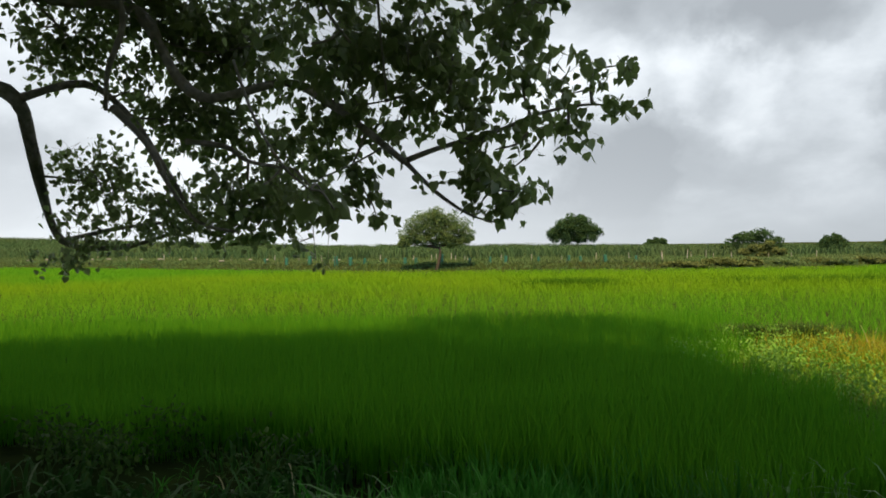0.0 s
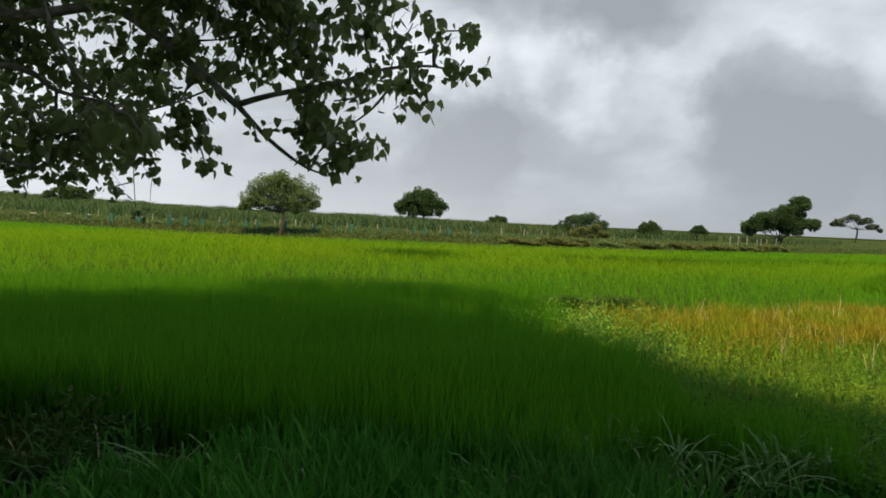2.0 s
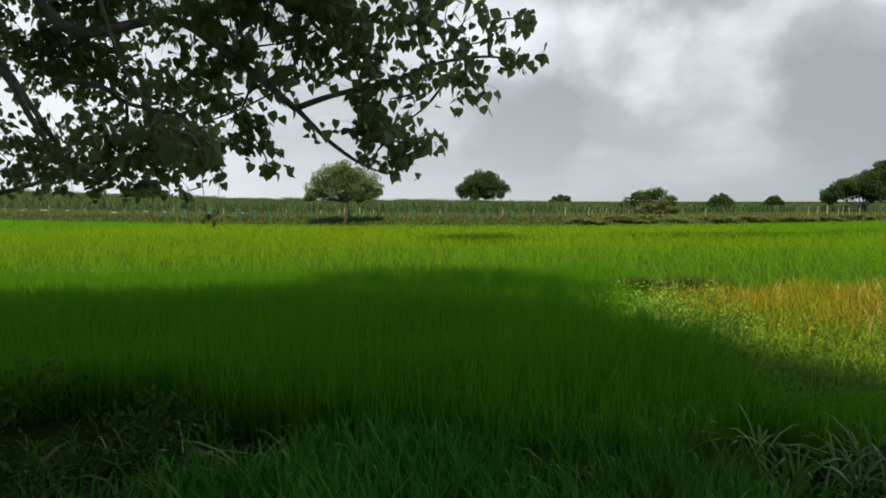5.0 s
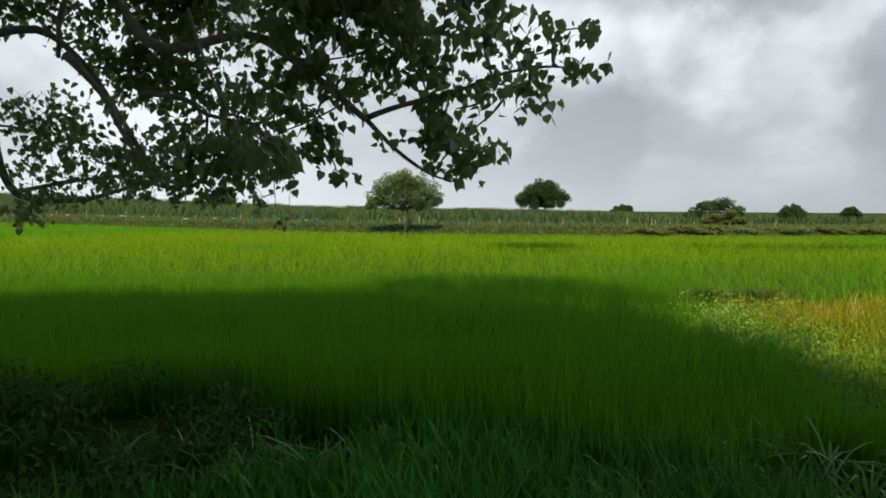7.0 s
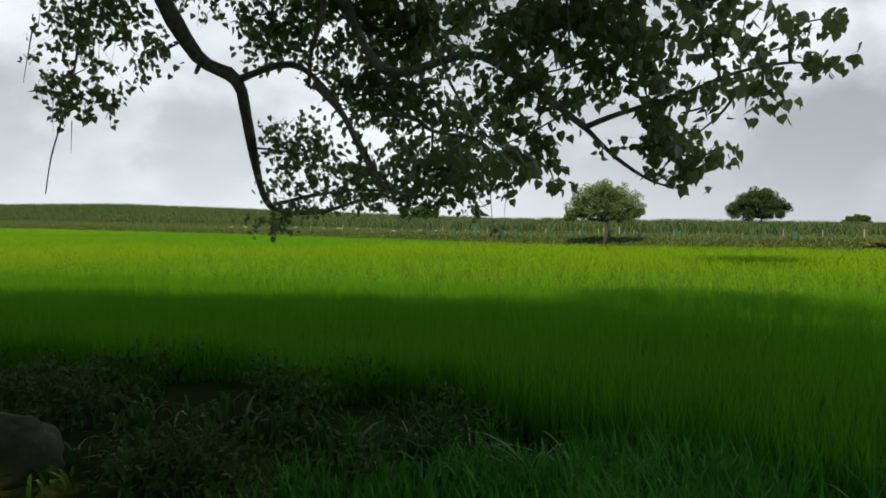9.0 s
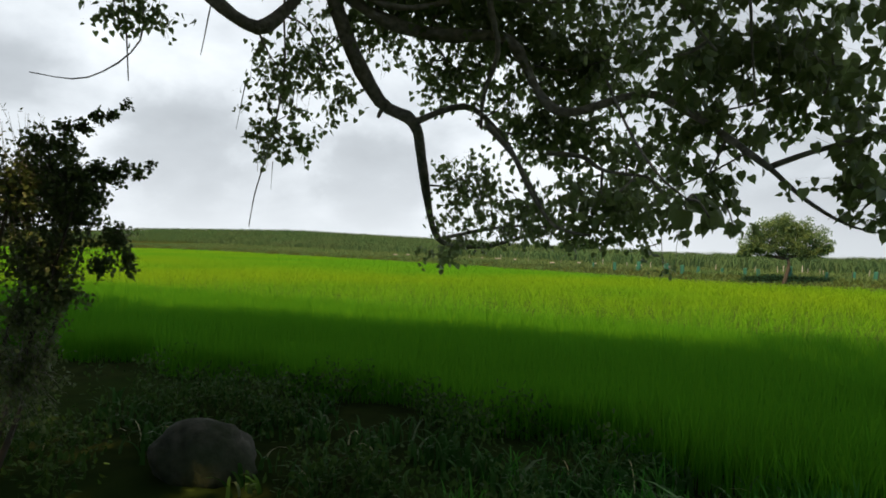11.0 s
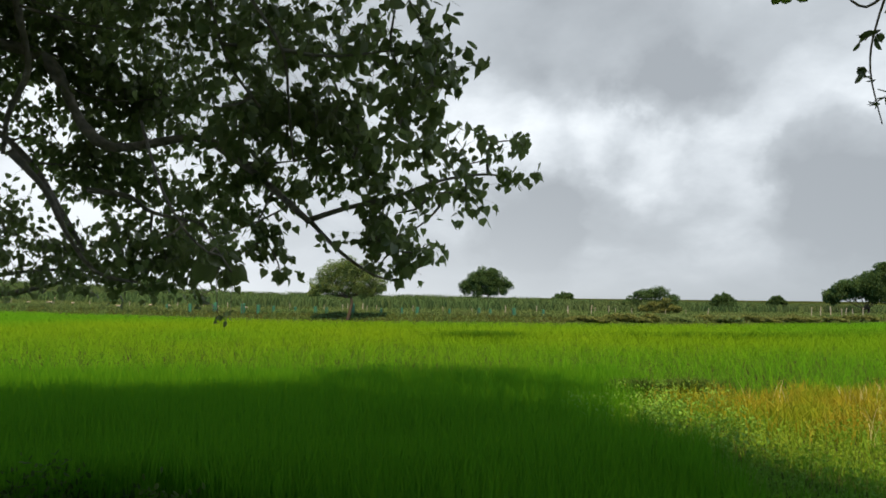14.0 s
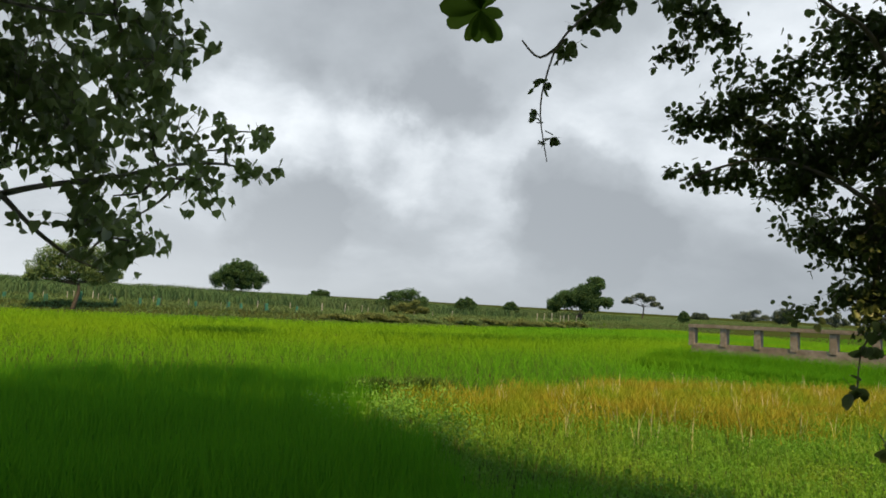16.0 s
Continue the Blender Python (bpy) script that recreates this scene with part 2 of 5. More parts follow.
def part(name, bm, material, parent=None, label="", smooth=True):
    """One mesh object from a bmesh, under a thing or a part."""
    me = bpy.data.meshes.new(name)
    bm.to_mesh(me)
    bm.free()
    if smooth:
        me.polygons.foreach_set("use_smooth", [True] * len(me.polygons))
    return link(name, me, material, parent, label)


def raw(name, verts, sizes, index):
    """A mesh from arrays: vertices, corners per face, corner indices."""
    me = bpy.data.meshes.new(name)
    me.vertices.add(len(verts))
    me.vertices.foreach_set("co", np.asarray(verts, np.float32).ravel())
    me.loops.add(len(index))
    me.loops.foreach_set("vertex_index", np.asarray(index, np.int32))
    me.polygons.add(len(sizes))
    start = np.zeros(len(sizes), np.int32)
    start[1:] = np.cumsum(sizes)[:-1]
    me.polygons.foreach_set("loop_start", start)
    me.update(calc_edges=True)
    return me


def thing(name, at, label, category, group="", kind=""):
    ob = new(name)
    ob.empty_display_size = 0.2
    ob.matrix_basis = Matrix.Translation(at)
    return tagged(ob, label=label, category=category, group=group, kind=kind)


def blades(pos, height, width, lean, droop=0.0, steps=2, even=0.72):
    """Grass blades that taper to a point: a mesh of strips. droop bends the tip over."""
    n = len(pos)
    a = rng.uniform(0, 2 * np.pi, n)
    way = np.stack([np.cos(a), np.sin(a), np.zeros(n)], 1)
    b = a + rng.uniform(0.6, 2.5, n)
    side = np.stack([np.cos(b), np.sin(b), np.zeros(n)], 1)
    h = height * rng.uniform(even, 1.84 - even, n)
    w = width * rng.uniform(0.7, 1.3, n) * 0.5
    k = lean * rng.uniform(0.2, 1.6, n)
    rows = []
    for s in range(steps + 1):
        u = s / steps
        c = pos + way * (h * k * u ** 1.8)[:, None]
        c[:, 2] += h * (u - droop * u ** 3)
        if s < steps:
            t = (w * (1 - 0.55 * u))[:, None]
            rows += [c - side * t, c + side * t]
        else:
            rows.append(c)
    m = 2 * steps + 1
    verts = np.stack(rows, 1).reshape(-1, 3)
    base = (np.arange(n) * m)[:, None]
    face, sizes = [], []
    for s in range(steps - 1):
        face += [2 * s, 2 * s + 1, 2 * s + 3, 2 * s + 2]
        sizes.append(4)
    face += [2 * steps - 2, 2 * steps - 1, 2 * steps]
    sizes.append(3)
    return verts, np.tile(sizes, n), (base + np.array(face)[None]).ravel()


def joined(chunks):
    verts, sizes, index, k = [], [], [], 0
    for v, s, i in chunks:
        verts.append(v), sizes.append(s), index.append(i + k)
        k += len(v)
    return np.concatenate(verts), np.concatenate(sizes), np.concatenate(index)


# half outlines of a leaf that hangs down its own -z, 1 long: (half width, way down)
HEART = [(0.30, -0.05), (0.43, 0.20), (0.30, 0.55), (0.07, 0.82)]
OVAL = [(0.09, 0.15), (0.22, 0.45), (0.25, 0.75), (0.15, 0.95)]
SMALL = [(0.30, 0.25), (0.30, 0.65)]
ROUNDISH = [(0.26, 0.12), (0.40, 0.42), (0.28, 0.80)]


def leaf_shape(outline, fold=0.12, curl=0.10):
    k = len(outline)
    v = [(0, 0, 0), (0, curl * 1.2, -1)]
    v += [(-w, -fold * w * 2 + curl * d, -d) for w, d in outline]
    v += [(w, -fold * w * 2 + curl * d, -d) for w, d in outline]
    left = [0] + [2 + j for j in range(k)] + [1]
    right = [0, 1] + [2 + k + j for j in reversed(range(k))]
    return np.array(v, float), [left, right]


def leaves(pos, size, outline, hang=0.5):
    """Leaves at pos; hang 1: all tips point down, 0: any way."""
    base, faces = leaf_shape(outline)
    n = len(pos)
    a = rng.uniform(0, 2 * np.pi, n)
    tilt = rng.normal(0, 1, n) * (1.0 - hang) * 1.3 + rng.uniform(0, 0.5, n)
    roll = rng.normal(0, 0.5, n)
    ca, sa, ct, st, cr, sr = np.cos(a), np.sin(a), np.cos(tilt), np.sin(tilt), np.cos(roll), np.sin(roll)
    z, o = np.zeros(n), np.ones(n)
    rz = np.stack([ca, -sa, z, sa, ca, z, z, z, o], 1).reshape(n, 3, 3)
    rx = np.stack([o, z, z, z, ct, -st, z, st, ct], 1).reshape(n, 3, 3)
    ry = np.stack([cr, z, sr, z, o, z, -sr, z, cr], 1).reshape(n, 3, 3)
    s = size * rng.uniform(0.6, 1.2, n)
    v = np.einsum("nij,kj->nki", rz @ rx @ ry, base) * s[:, None, None] + pos[:, None]
    sizes = np.tile([len(f) for f in faces], n)
    flat_index = np.array([c for f in faces for c in f])
    return v.reshape(-1, 3), sizes, ((np.arange(n) * len(base))[:, None] + flat_index[None]).ravel()


def in_ball(n, centre, radii, hollow=0.0):
    d = rng.normal(0, 1, (n, 3))
    d /= np.linalg.norm(d, axis=1)[:, None]
    r = rng.uniform(hollow ** 3, 1, n) ** (1 / 3)
    return np.array(centre) + d * r[:, None] * np.array(radii)


def tube(points, r0, r1, sides=8, wobble=0.0):
    """A tapered round limb through the points, smoothed."""
    p = [Vector(q) for q in points]
    fine_points = []
    for i in range(len(p) - 1):
        a, b, c, d = p[max(i - 1, 0)], p[i], p[i + 1], p[min(i + 2, len(p) - 1)]
        for k in range(4):
            u = k / 4
            fine_points.append(0.5 * ((2 * b) + (c - a) * u + (2 * a - 5 * b + 4 * c - d) * u * u + (3 * b - a - 3 * c + d) * u ** 3))
    fine_points.append(p[-1])
    bm = bmesh.new()
    rings = []
    m = len(fine_points) - 1
    for i, q in enumerate(fine_points):
        t = (fine_points[min(i + 1, m)] - fine_points[max(i - 1, 0)]).normalized()
        u = t.orthogonal().normalized() if i == 0 else (u - t * u.dot(t)).normalized()
        w = t.cross(u)
        r = (r0 + (r1 - r0) * i / m) * (1 + wobble * noise.noise(q * 3.1))
        rings.append([bm.verts.new(q + (u * math.cos(2 * math.pi * k / sides) + w * math.sin(2 * math.pi * k / sides)) * r * (1 + wobble * 0.6 * noise.noise(q * 5 + u * k))) for k in range(sides)])
    for a, b in zip(rings, rings[1:]):
        for k in range(sides):
            bm.faces.new((a[k], a[(k + 1) % sides], b[(k + 1) % sides], b[k]))
    bm.faces.new(rings[0][::-1])
    bm.faces.new(rings[-1])
    return bm


def box(bm, centre, size, bevel=0.0, spin=0.0):
    m = Matrix.Translation(centre) @ Matrix.Rotation(spin, 4, "Z") @ Matrix.Diagonal((*size, 1))
    made = bmesh.ops.create_cube(bm, size=1.0, matrix=m)
    if bevel:
        edges = list({e for v in made["verts"] for e in v.link_edges})
        bmesh.ops.bevel(bm, geom=edges, offset=bevel, segments=2, affect="EDGES")
    return bm


# ---- ground ----
def edge_y(x):
    """Where the paddy ends and the far bank begins."""
    return np.interp(np.asarray(x, float), [-160, -110, -70, -40, -20, -5, 15, 28, 60, 120], [125, 108, 88, 73, 60, 51, 48, 48.5, 58.5, 80])


def beside_railing(x, y):
    """Metres behind the railing's line, and along it from its far end."""
    return (x - 23.71) * 0.966 + (y - 20.0) * 0.259, (x - 23.71) * 0.259 - (y - 20.0) * 0.966


def height(x, y):
    x, y = np.asarray(x, float), np.asarray(y, float)
    near = 0.55 * np.clip((2.0 - y) / 1.1, 0, 1)
    s = y - edge_y(x)
    hill = np.interp(x, [-160, -90, -45, -15, 10, 40], [5.7, 3.2, 1.7, 0.8, 0.7, 0.25])
    bank = 0.75 * np.clip(s / 3.0, 0, 1) + hill * np.clip((s + 1) / 55.0, 0, 1)
    fade = np.clip((s - 300) / 500, 0, 1)
    q, s_r = beside_railing(x, y)
    road = (1.0 + 0.02 * np.clip(s_r, 0, 9)) * np.clip((q - 0.5) / 0.6, 0, 1) * np.clip((7 - q) / 2.0, 0, 1) * np.clip((s_r + 1.6) / 1.2, 0, 1)
    wave = 0.03 * np.sin(x * 1.3 + 0.5 * np.sin(y * 0.9)) * np.cos(y * 1.1)
    return near + np.maximum(bank * (1 - fade), road) + wave


rad = np.concatenate([np.linspace(0, 12, 40), np.linspace(12.5, 60, 90), np.geomspace(61.5, 4500, 60)])
ang = np.linspace(-np.pi, np.pi, 181)[:-1]
gx, gy = np.outer(rad, np.sin(ang)), np.outer(rad, np.cos(ang))
gv = np.stack([gx, gy, height(gx, gy)], 2).reshape(-1, 3)
na, nr = len(ang), len(rad)
i0 = (np.arange(nr - 1) * na)[:, None] + np.arange(na)[None]
i1 = (np.arange(nr - 1) * na)[:, None] + (np.arange(na)[None] + 1) % na
gi = np.stack([i0, i0 + na, i1 + na, i1], 2).reshape(-1)
ground = link("ground", raw("ground", gv, np.full((nr - 1) * na, 4), gi), M_EARTH)
tagged(ground, "damp brown earth with low grass reaching the horizon", "ground", kind="structure")


def spread(n, x0, x1, y0, y1):
    x, y = rng.uniform(x0, x1, n), rng.uniform(y0, y1, n)
    return np.stack([x, y, height(x, y) - 0.02], 1)


def in_patch(p):
    """The fallow corner with weeds, beside the paddy."""
    x, y = p[:, 0], p[:, 1]
    wob = 0.35 * np.sin(y * 1.7) + 0.2 * np.sin(y * 4.1)
    far = np.interp(x, [4, 8, 10, 15, 20, 25, 30], [12.3, 12.8, 13.3, 14.0, 12.5, 10.5, 9.0]) + 0.3 * np.sin(x * 2.0)
    pits = (np.hypot((x - 6.3) / 0.6, (y - 13.2) / 0.75) < 1) | (np.hypot((x - 7.4) / 0.75, (y - 13.3) / 0.7) < 1)
    return pits | (x > 4.45 + wob + 0.12 * np.maximum(y - 8, 0)) & (y < far)


def keep(p):
    return p[~in_patch(p)]


# ---- crops and grasses ----
def bank_line(x):
    """Where the near bank gives way to the rice."""
    return np.interp(x, [-12, -6, -3.5, -2, -0.9, -0.1, 0.6, 1.2, 2, 3, 4, 6], [7.3, 7.3, 7.0, 6.8, 6.5, 6.0, 5.2, 4.8, 4.7, 4.7, 4.4, 4.0]) + 0.3 * np.sin(np.asarray(x) * 2.3)


near_rice = keep(spread(58000, -15, 5.5, 2.4, 8))
near_rice = near_rice[near_rice[:, 1] > bank_line(near_rice[:, 0])]
mid_rice = keep(spread(88000, -27, 7, 8, 17))
p = keep(spread(900000, -150, 66, 8, 118))
p = p[(p[:, 1] < edge_y(p[:, 0]) - 0.2) & ((p[:, 1] > 17) | (p[:, 0] < -27) | (p[:, 0] > 7)) & (np.abs(p[:, 0]) < p[:, 1] * 1.9 + 4) & ((beside_railing(p[:, 0], p[:, 1])[0] < -0.16) | (beside_railing(p[:, 0], p[:, 1])[1] < -1.2))]
p[:, 2] = np.minimum(p[:, 2], 0.02)
p = p[rng.uniform(0, 1, len(p)) < np.interp(p[:, 1], [13, 30, 70, 115], [1.0, 0.85, 0.55, 0.35])]
clod = np.hypot(np.sin(near_rice[:, 0] * 0.8), np.cos(near_rice[:, 1] * 0.9))
wide = 0.0125 + 0.0004 * (p[:, 1] - 13)
rice = joined([blades(near_rice, 0.70 + 0.10 * clod, 0.013, 0.22, 0.15, 3), blades(mid_rice, 0.80, 0.014, 0.24, 0.16, 2, 0.84),
               blades(p, 0.97, wide, 0.95, 0.42, 2, 0.92)])
tagged(link("rice_crop", raw("rice_crop", *rice), M_RICE), "dense bright green paddy rice standing in the field", "rice", kind="stuff")

# streaks of darker, taller blades towards the far side of the paddy
sg = np.random.default_rng(61)
sedge = np.concatenate([np.stack([sg.normal(cx, rx, n), sg.normal(cy, ry, n), np.zeros(n)], 1) for cx, cy, rx, ry, n in ((6.2, 32.0, 1.3, 0.35, 1100), (20.0, 32.5, 4.5, 0.3, 1300), (33.0, 36.0, 4.0, 0.3, 700))])
tagged(link("sedge", raw("sedge", *blades(sedge, 1.0, 0.028, 0.5, 0.28, 2, 0.85)), M_DARKBLADE), "streaks of darker, taller blades among the rice", "sedge", kind="stuff")

# the fallow corner
w = spread(205000, 3.5, 28, 2.4, 14.5)
w = w[in_patch(w)]
w = w[rng.uniform(0, 1, len(w)) < np.interp(w[:, 1], [3, 9, 15], [1, 0.55, 0.25]) * np.interp(w[:, 0], [5, 14, 30], [1, 0.7, 0.3])]
lo = w.copy()
lo[:, 2] += rng.uniform(0.10, 0.40, len(w)) + 0.08 * np.sin(w[:, 0] * 1.9) * np.sin(w[:, 1] * 2.3)
herb = joined([leaves(lo[::2], 0.042, ROUNDISH, 0.1), blades(w[::2], 0.44, 0.012, 0.6, 0.25, 2)])
tagged(link("weeds", raw("weeds", *herb), M_WEED), "low sunlit green weeds on the fallow plot", "weeds", kind="stuff")
d = spread(85000, 6, 30, 5, 14.5)
band = np.interp(d[:, 0], [6, 8, 12, 20, 30], [10.8, 10.2, 8.4, 7.2, 6.0]) + 0.6 * np.sin(d[:, 0] * 1.4) + rng.normal(0, 0.5, len(d))
d = d[in_patch(d + rng.normal(0, 0.35, d.shape) * [0, 1, 0]) & (d[:, 1] > band)]
d = d[rng.uniform(0, 1, len(d)) < np.clip((d[:, 0] - 5.5) / 3, 0, 1)]
tagged(link("dry_grass", raw("dry_grass", *blades(d, 0.55, 0.022, 0.42, 0.16, 2, 0.62)), M_DRY), "orange-brown dried grass on the fallow plot", "dry grass", kind="stuff")
st = spread(130, 7.5, 26, 6, 13.6)
st = st[in_patch(st) & (st[:, 1] > np.interp(st[:, 0], [7, 12, 26], [10.5, 7.0, 5.5]) + rng.exponential(1.2, len(st)) - 1.5)]
st = np.repeat(st, 6, 0) + rng.normal(0, 0.05, (len(st) * 6, 3)) * [1, 1, 0]
tagged(link("straw_stalks", raw("straw_stalks", *blades(st, 0.60, 0.013, 0.22, 0.08, 3, 0.5)), M_STRAW), "tall pale straw stalks among the weeds", "stalks", kind="stuff")

# where rice, weeds and dry grass meet: shade as dark blades, pale broad weeds
gd = np.random.default_rng(19)
dark, pale = [], []
for cx, cy, r in ((6.25, 13.7, 0.55), (7.5, 13.75, 0.55)):
    dark.append(blades(np.stack([gd.normal(cx, r * 0.55, 900), gd.normal(cy, 0.2, 900), np.zeros(900)], 1), 0.72, 0.024, 0.45, 0.25, 2, 0.8))
for k in range(34):
    u = gd.uniform(0, 1) ** 1.3
    cx, cy = 5.3 + gd.normal(0.5, 0.55) - 0.5 * u + (1.4 * gd.uniform(0, 1) if u < 0.3 else 0), 13.0 - 5.0 * u
    pale.append(leaves(np.stack([gd.normal(cx, 0.17, 70), gd.normal(cy, 0.17, 70), gd.uniform(0.2, 0.58, 70)], 1), 0.046, ROUNDISH, 0.0))
tagged(link("dark_weeds", raw("dark_weeds", *joined(dark)), M_BANKLEAF), "dark grassy blades standing in for the shaded flank of the rice", "weeds", kind="stuff")
tagged(link("pale_weeds", raw("pale_weeds", *joined(pale)), M_PALEWEED), "pale broad-leaved weeds in the sun", "weeds", kind="stuff")

# tangled grass and weeds on the near bank
def on_bank(n, x0, x1, y0, y1, over=0.5):
    q = spread(n, x0, x1, y0, y1)
    return q[q[:, 1] < bank_line(q[:, 0]) + rng.normal(0, 0.25, len(q)) + over]


def tufts(at, count, spread_by=0.06):
    return np.repeat(at, count, 0) + rng.normal(0, spread_by, (len(at) * count, 3)) * [1, 1, 0]


def hollow(p):
    """Gaps in the growth where the dark earth shows."""
    gaps = ((2.95, 4.45, 0.55, 0.42), (-3.4, 5.0, 0.9, 0.5), (-1.0, 5.6, 0.8, 0.4), (-2.2, 6.5, 0.8, 0.5), (-1.9, 5.2, 0.6, 0.35), (-5.2, 4.6, 0.8, 0.6), (0.0, 5.2, 0.35, 0.2))
    d = np.min([np.hypot((p[:, 0] - x) / rx, (p[:, 1] - y) / ry) for x, y, rx, ry in gaps], 0)
    return p[d > rng.uniform(0.7, 1.1, len(p))]


low = hollow(on_bank(520, -10, 5, 2.0, 7.4, 0.4))
thin = np.sin(low[:, 0] * 2.7 + 1.0) * np.sin(low[:, 1] * 3.3) + np.sin(low[:, 0] * 1.1 + low[:, 1] * 1.7)
low = low[(thin > rng.uniform(-0.9, 0.5, len(low))) & (low[:, 0] > rng.uniform(-3.2, -1.0, len(low)))]
up = hollow(spread(1250, -2.5, 2.5, 2.4, 6.2))
up = up[up[:, 1] < np.interp(up[:, 0], [-3, -1.5, 0, 1.5, 2.5], [4.2, 4.7, 5.7, 5.2, 4.6]) + rng.normal(0, 0.2, len(up))]
bank = joined([blades(tufts(low, 13), np.repeat(rng.uniform(0.35, 0.65, len(low)), 13), 0.020, 0.6, 0.4, 4),
               blades(tufts(up, 10, 0.07), np.repeat(rng.uniform(0.7, 1.15, len(up)) * np.interp(up[:, 1], [2.4, 3.3, 4.2, 5.2, 6.0], [0.92, 0.82, 0.66, 0.58, 0.62]) * np.interp(up[:, 0], [-1.2, 0.3], [0.65, 1.0]), 10), 0.024, 0.3, 0.16, 4),
               blades(on_bank(2600, -2.5, 5, 1.0, 7.4, 0.1), 0.26, 0.014, 0.9, 0.4, 3)])
tagged(link("bank_grass", raw("bank_grass", *bank), M_BANK), "tall upright grass on the shaded bank", "grass", kind="stuff")
# snapped and folded leaves among the gaps
fold = np.concatenate([on_bank(110, -8, 1.2, 4.6, 7.4, 0.3), on_bank(170, -7, -2.2, 4.0, 6.2, 0.0), on_bank(190, -2.4, 0.4, 4.4, 6.6, 0.2)])
fold = fold[np.sin(fold[:, 0] * 3.1) + np.sin(fold[:, 1] * 4.3 + fold[:, 0]) > rng.uniform(-0.8, 0.6, len(fold))]
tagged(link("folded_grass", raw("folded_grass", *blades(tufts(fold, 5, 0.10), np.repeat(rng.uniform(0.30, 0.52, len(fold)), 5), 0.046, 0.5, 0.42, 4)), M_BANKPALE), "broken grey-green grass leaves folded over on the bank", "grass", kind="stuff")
path_grass = spread(9000, -9, 6, -5, 2.2)
tagged(link("path_grass", raw("path_grass", *blades(path_grass, 0.16, 0.014, 0.6, 0.3, 2)), M_BANK), "short green grass along the shaded path", "grass", kind="stuff")
lean = np.concatenate([np.stack([rng.normal(cx, rx, n), rng.normal(cy, ry, n), np.zeros(n)], 1) for cx, cy, rx, ry, n in ((1.68, 3.75, 0.18, 0.2, 14), (2.6, 4.95, 0.3, 0.12, 9), (3.7, 4.35, 0.5, 0.15, 16), (0.6, 4.3, 0.5, 0.3, 5), (-1.0, 4.6, 0.7, 0.3, 2))])
tagged(link("pale_bank_grass", raw("pale_bank_grass", *blades(tufts(lean, 9, 0.05), np.repeat(rng.uniform(0.5, 0.8, len(lean)), 9), 0.03, 0.62, 0.42, 5)), M_BENT), "long grey-green grass bending over the bank", "grass", kind="stuff")
hb = hollow(on_bank(420, -9, -1.4, 2.6, 7.6, 0.4))
hb = hb[np.sin(hb[:, 0] * 1.9 + 0.7) + np.sin(hb[:, 1] * 2.6 + hb[:, 0]) > rng.uniform(-1.0, 0.8, len(hb))]
tall = np.repeat(rng.uniform(0.25, 0.65, len(hb)), 34)
hb = tufts(hb, 34, 0.13)
hb[:, 2] += tall * rng.uniform(0.15, 1.0, len(hb)) ** 0.6
tagged(link("bank_weeds", raw("bank_weeds", *leaves(hb, 0.075, OVAL, 0.0)), M_BANKLEAF), "broad-leaved weeds on the shaded bank", "weeds", kind="stuff")
gm = np.random.default_rng(23)
mat = [leaves(np.stack([gm.normal(cx, rx, 900), gm.normal(cy, ry, 900), height(cx, cy) + gm.uniform(0.05, 0.16, 900)], 1), 0.055, SMALL, 0.0)
       for cx, cy, rx, ry in ((3.2, 3.95, 0.28, 0.14), (2.9, 4.2, 0.2, 0.12), (3.75, 3.55, 0.12, 0.08), (4.5, 4.3, 0.3, 0.2), (2.2, 4.3, 0.25, 0.15))]
tagged(link("ground_cover", raw("ground_cover", *joined(mat)), M_BANK), "low mats of small-leaved weeds on the bank", "weeds", kind="stuff")
sb = np.concatenate([on_bank(30, -8, 2, 2.4, 7.2, 0.3), on_bank(14, -2, 1.4, 4.6, 6.4, 0.2)])
tagged(link("dead_leaves", raw("dead_leaves", *blades(sb, 0.45, 0.02, 0.75, 0.5, 4, 0.6)), M_STRAW), "pale dead leaves bent over on the shaded bank", "dead leaves", kind="stuff")

# scrub on the far bank and the cane behind it
s1 = spread(620000, -175, 90, 46, 132)
off = s1[:, 1] - edge_y(s1[:, 0])
s1 = s1[(off > 0.1) & (off < 18)]
tagged(link("bank_scrub", raw("bank_scrub", *blades(s1, 0.36, 0.08, 0.9, 0.4, 2, 0.8)), M_SLOPE), "olive scrub and grass on the far bank", "scrub", kind="stuff")
s2 = spread(170000, -240, 120, 55, 200)
off = s2[:, 1] - edge_y(s2[:, 0])
s2 = s2[(off > 12) & (off < 75) & (s2[:, 0] < 0.98 * s2[:, 1])]
hgt = np.interp(s2[:, 0], [-100, 0, 60, 90, 130], [2.0, 1.75, 1.45, 1.0, 0.7]) * (1 + 0.26 * np.sin(s2[:, 0] * 0.9) * np.sin(s2[:, 0] * 0.23 + 1) + 0.18 * np.sin(s2[:, 0] * 2.3 + 0.2 * s2[:, 1]) * np.sin(s2[:, 0] * 0.61 + 0.1 * s2[:, 1]))
tagged(link("sugar_cane", raw("sugar_cane", *blades(s2, hgt * 1.18, 0.09, 0.8, 0.42, 2, 0.86)), M_CANE), "tall dense olive-green cane along the rise", "cane", kind="stuff")
m1 = spread(90000, 45, 210, 50, 210)
m1 = m1[(m1[:, 1] - edge_y(m1[:, 0]) > 14) & (m1[:, 0] > 0.72 * m1[:, 1]) & (m1[:, 0] < 1.9 * m1[:, 1])]
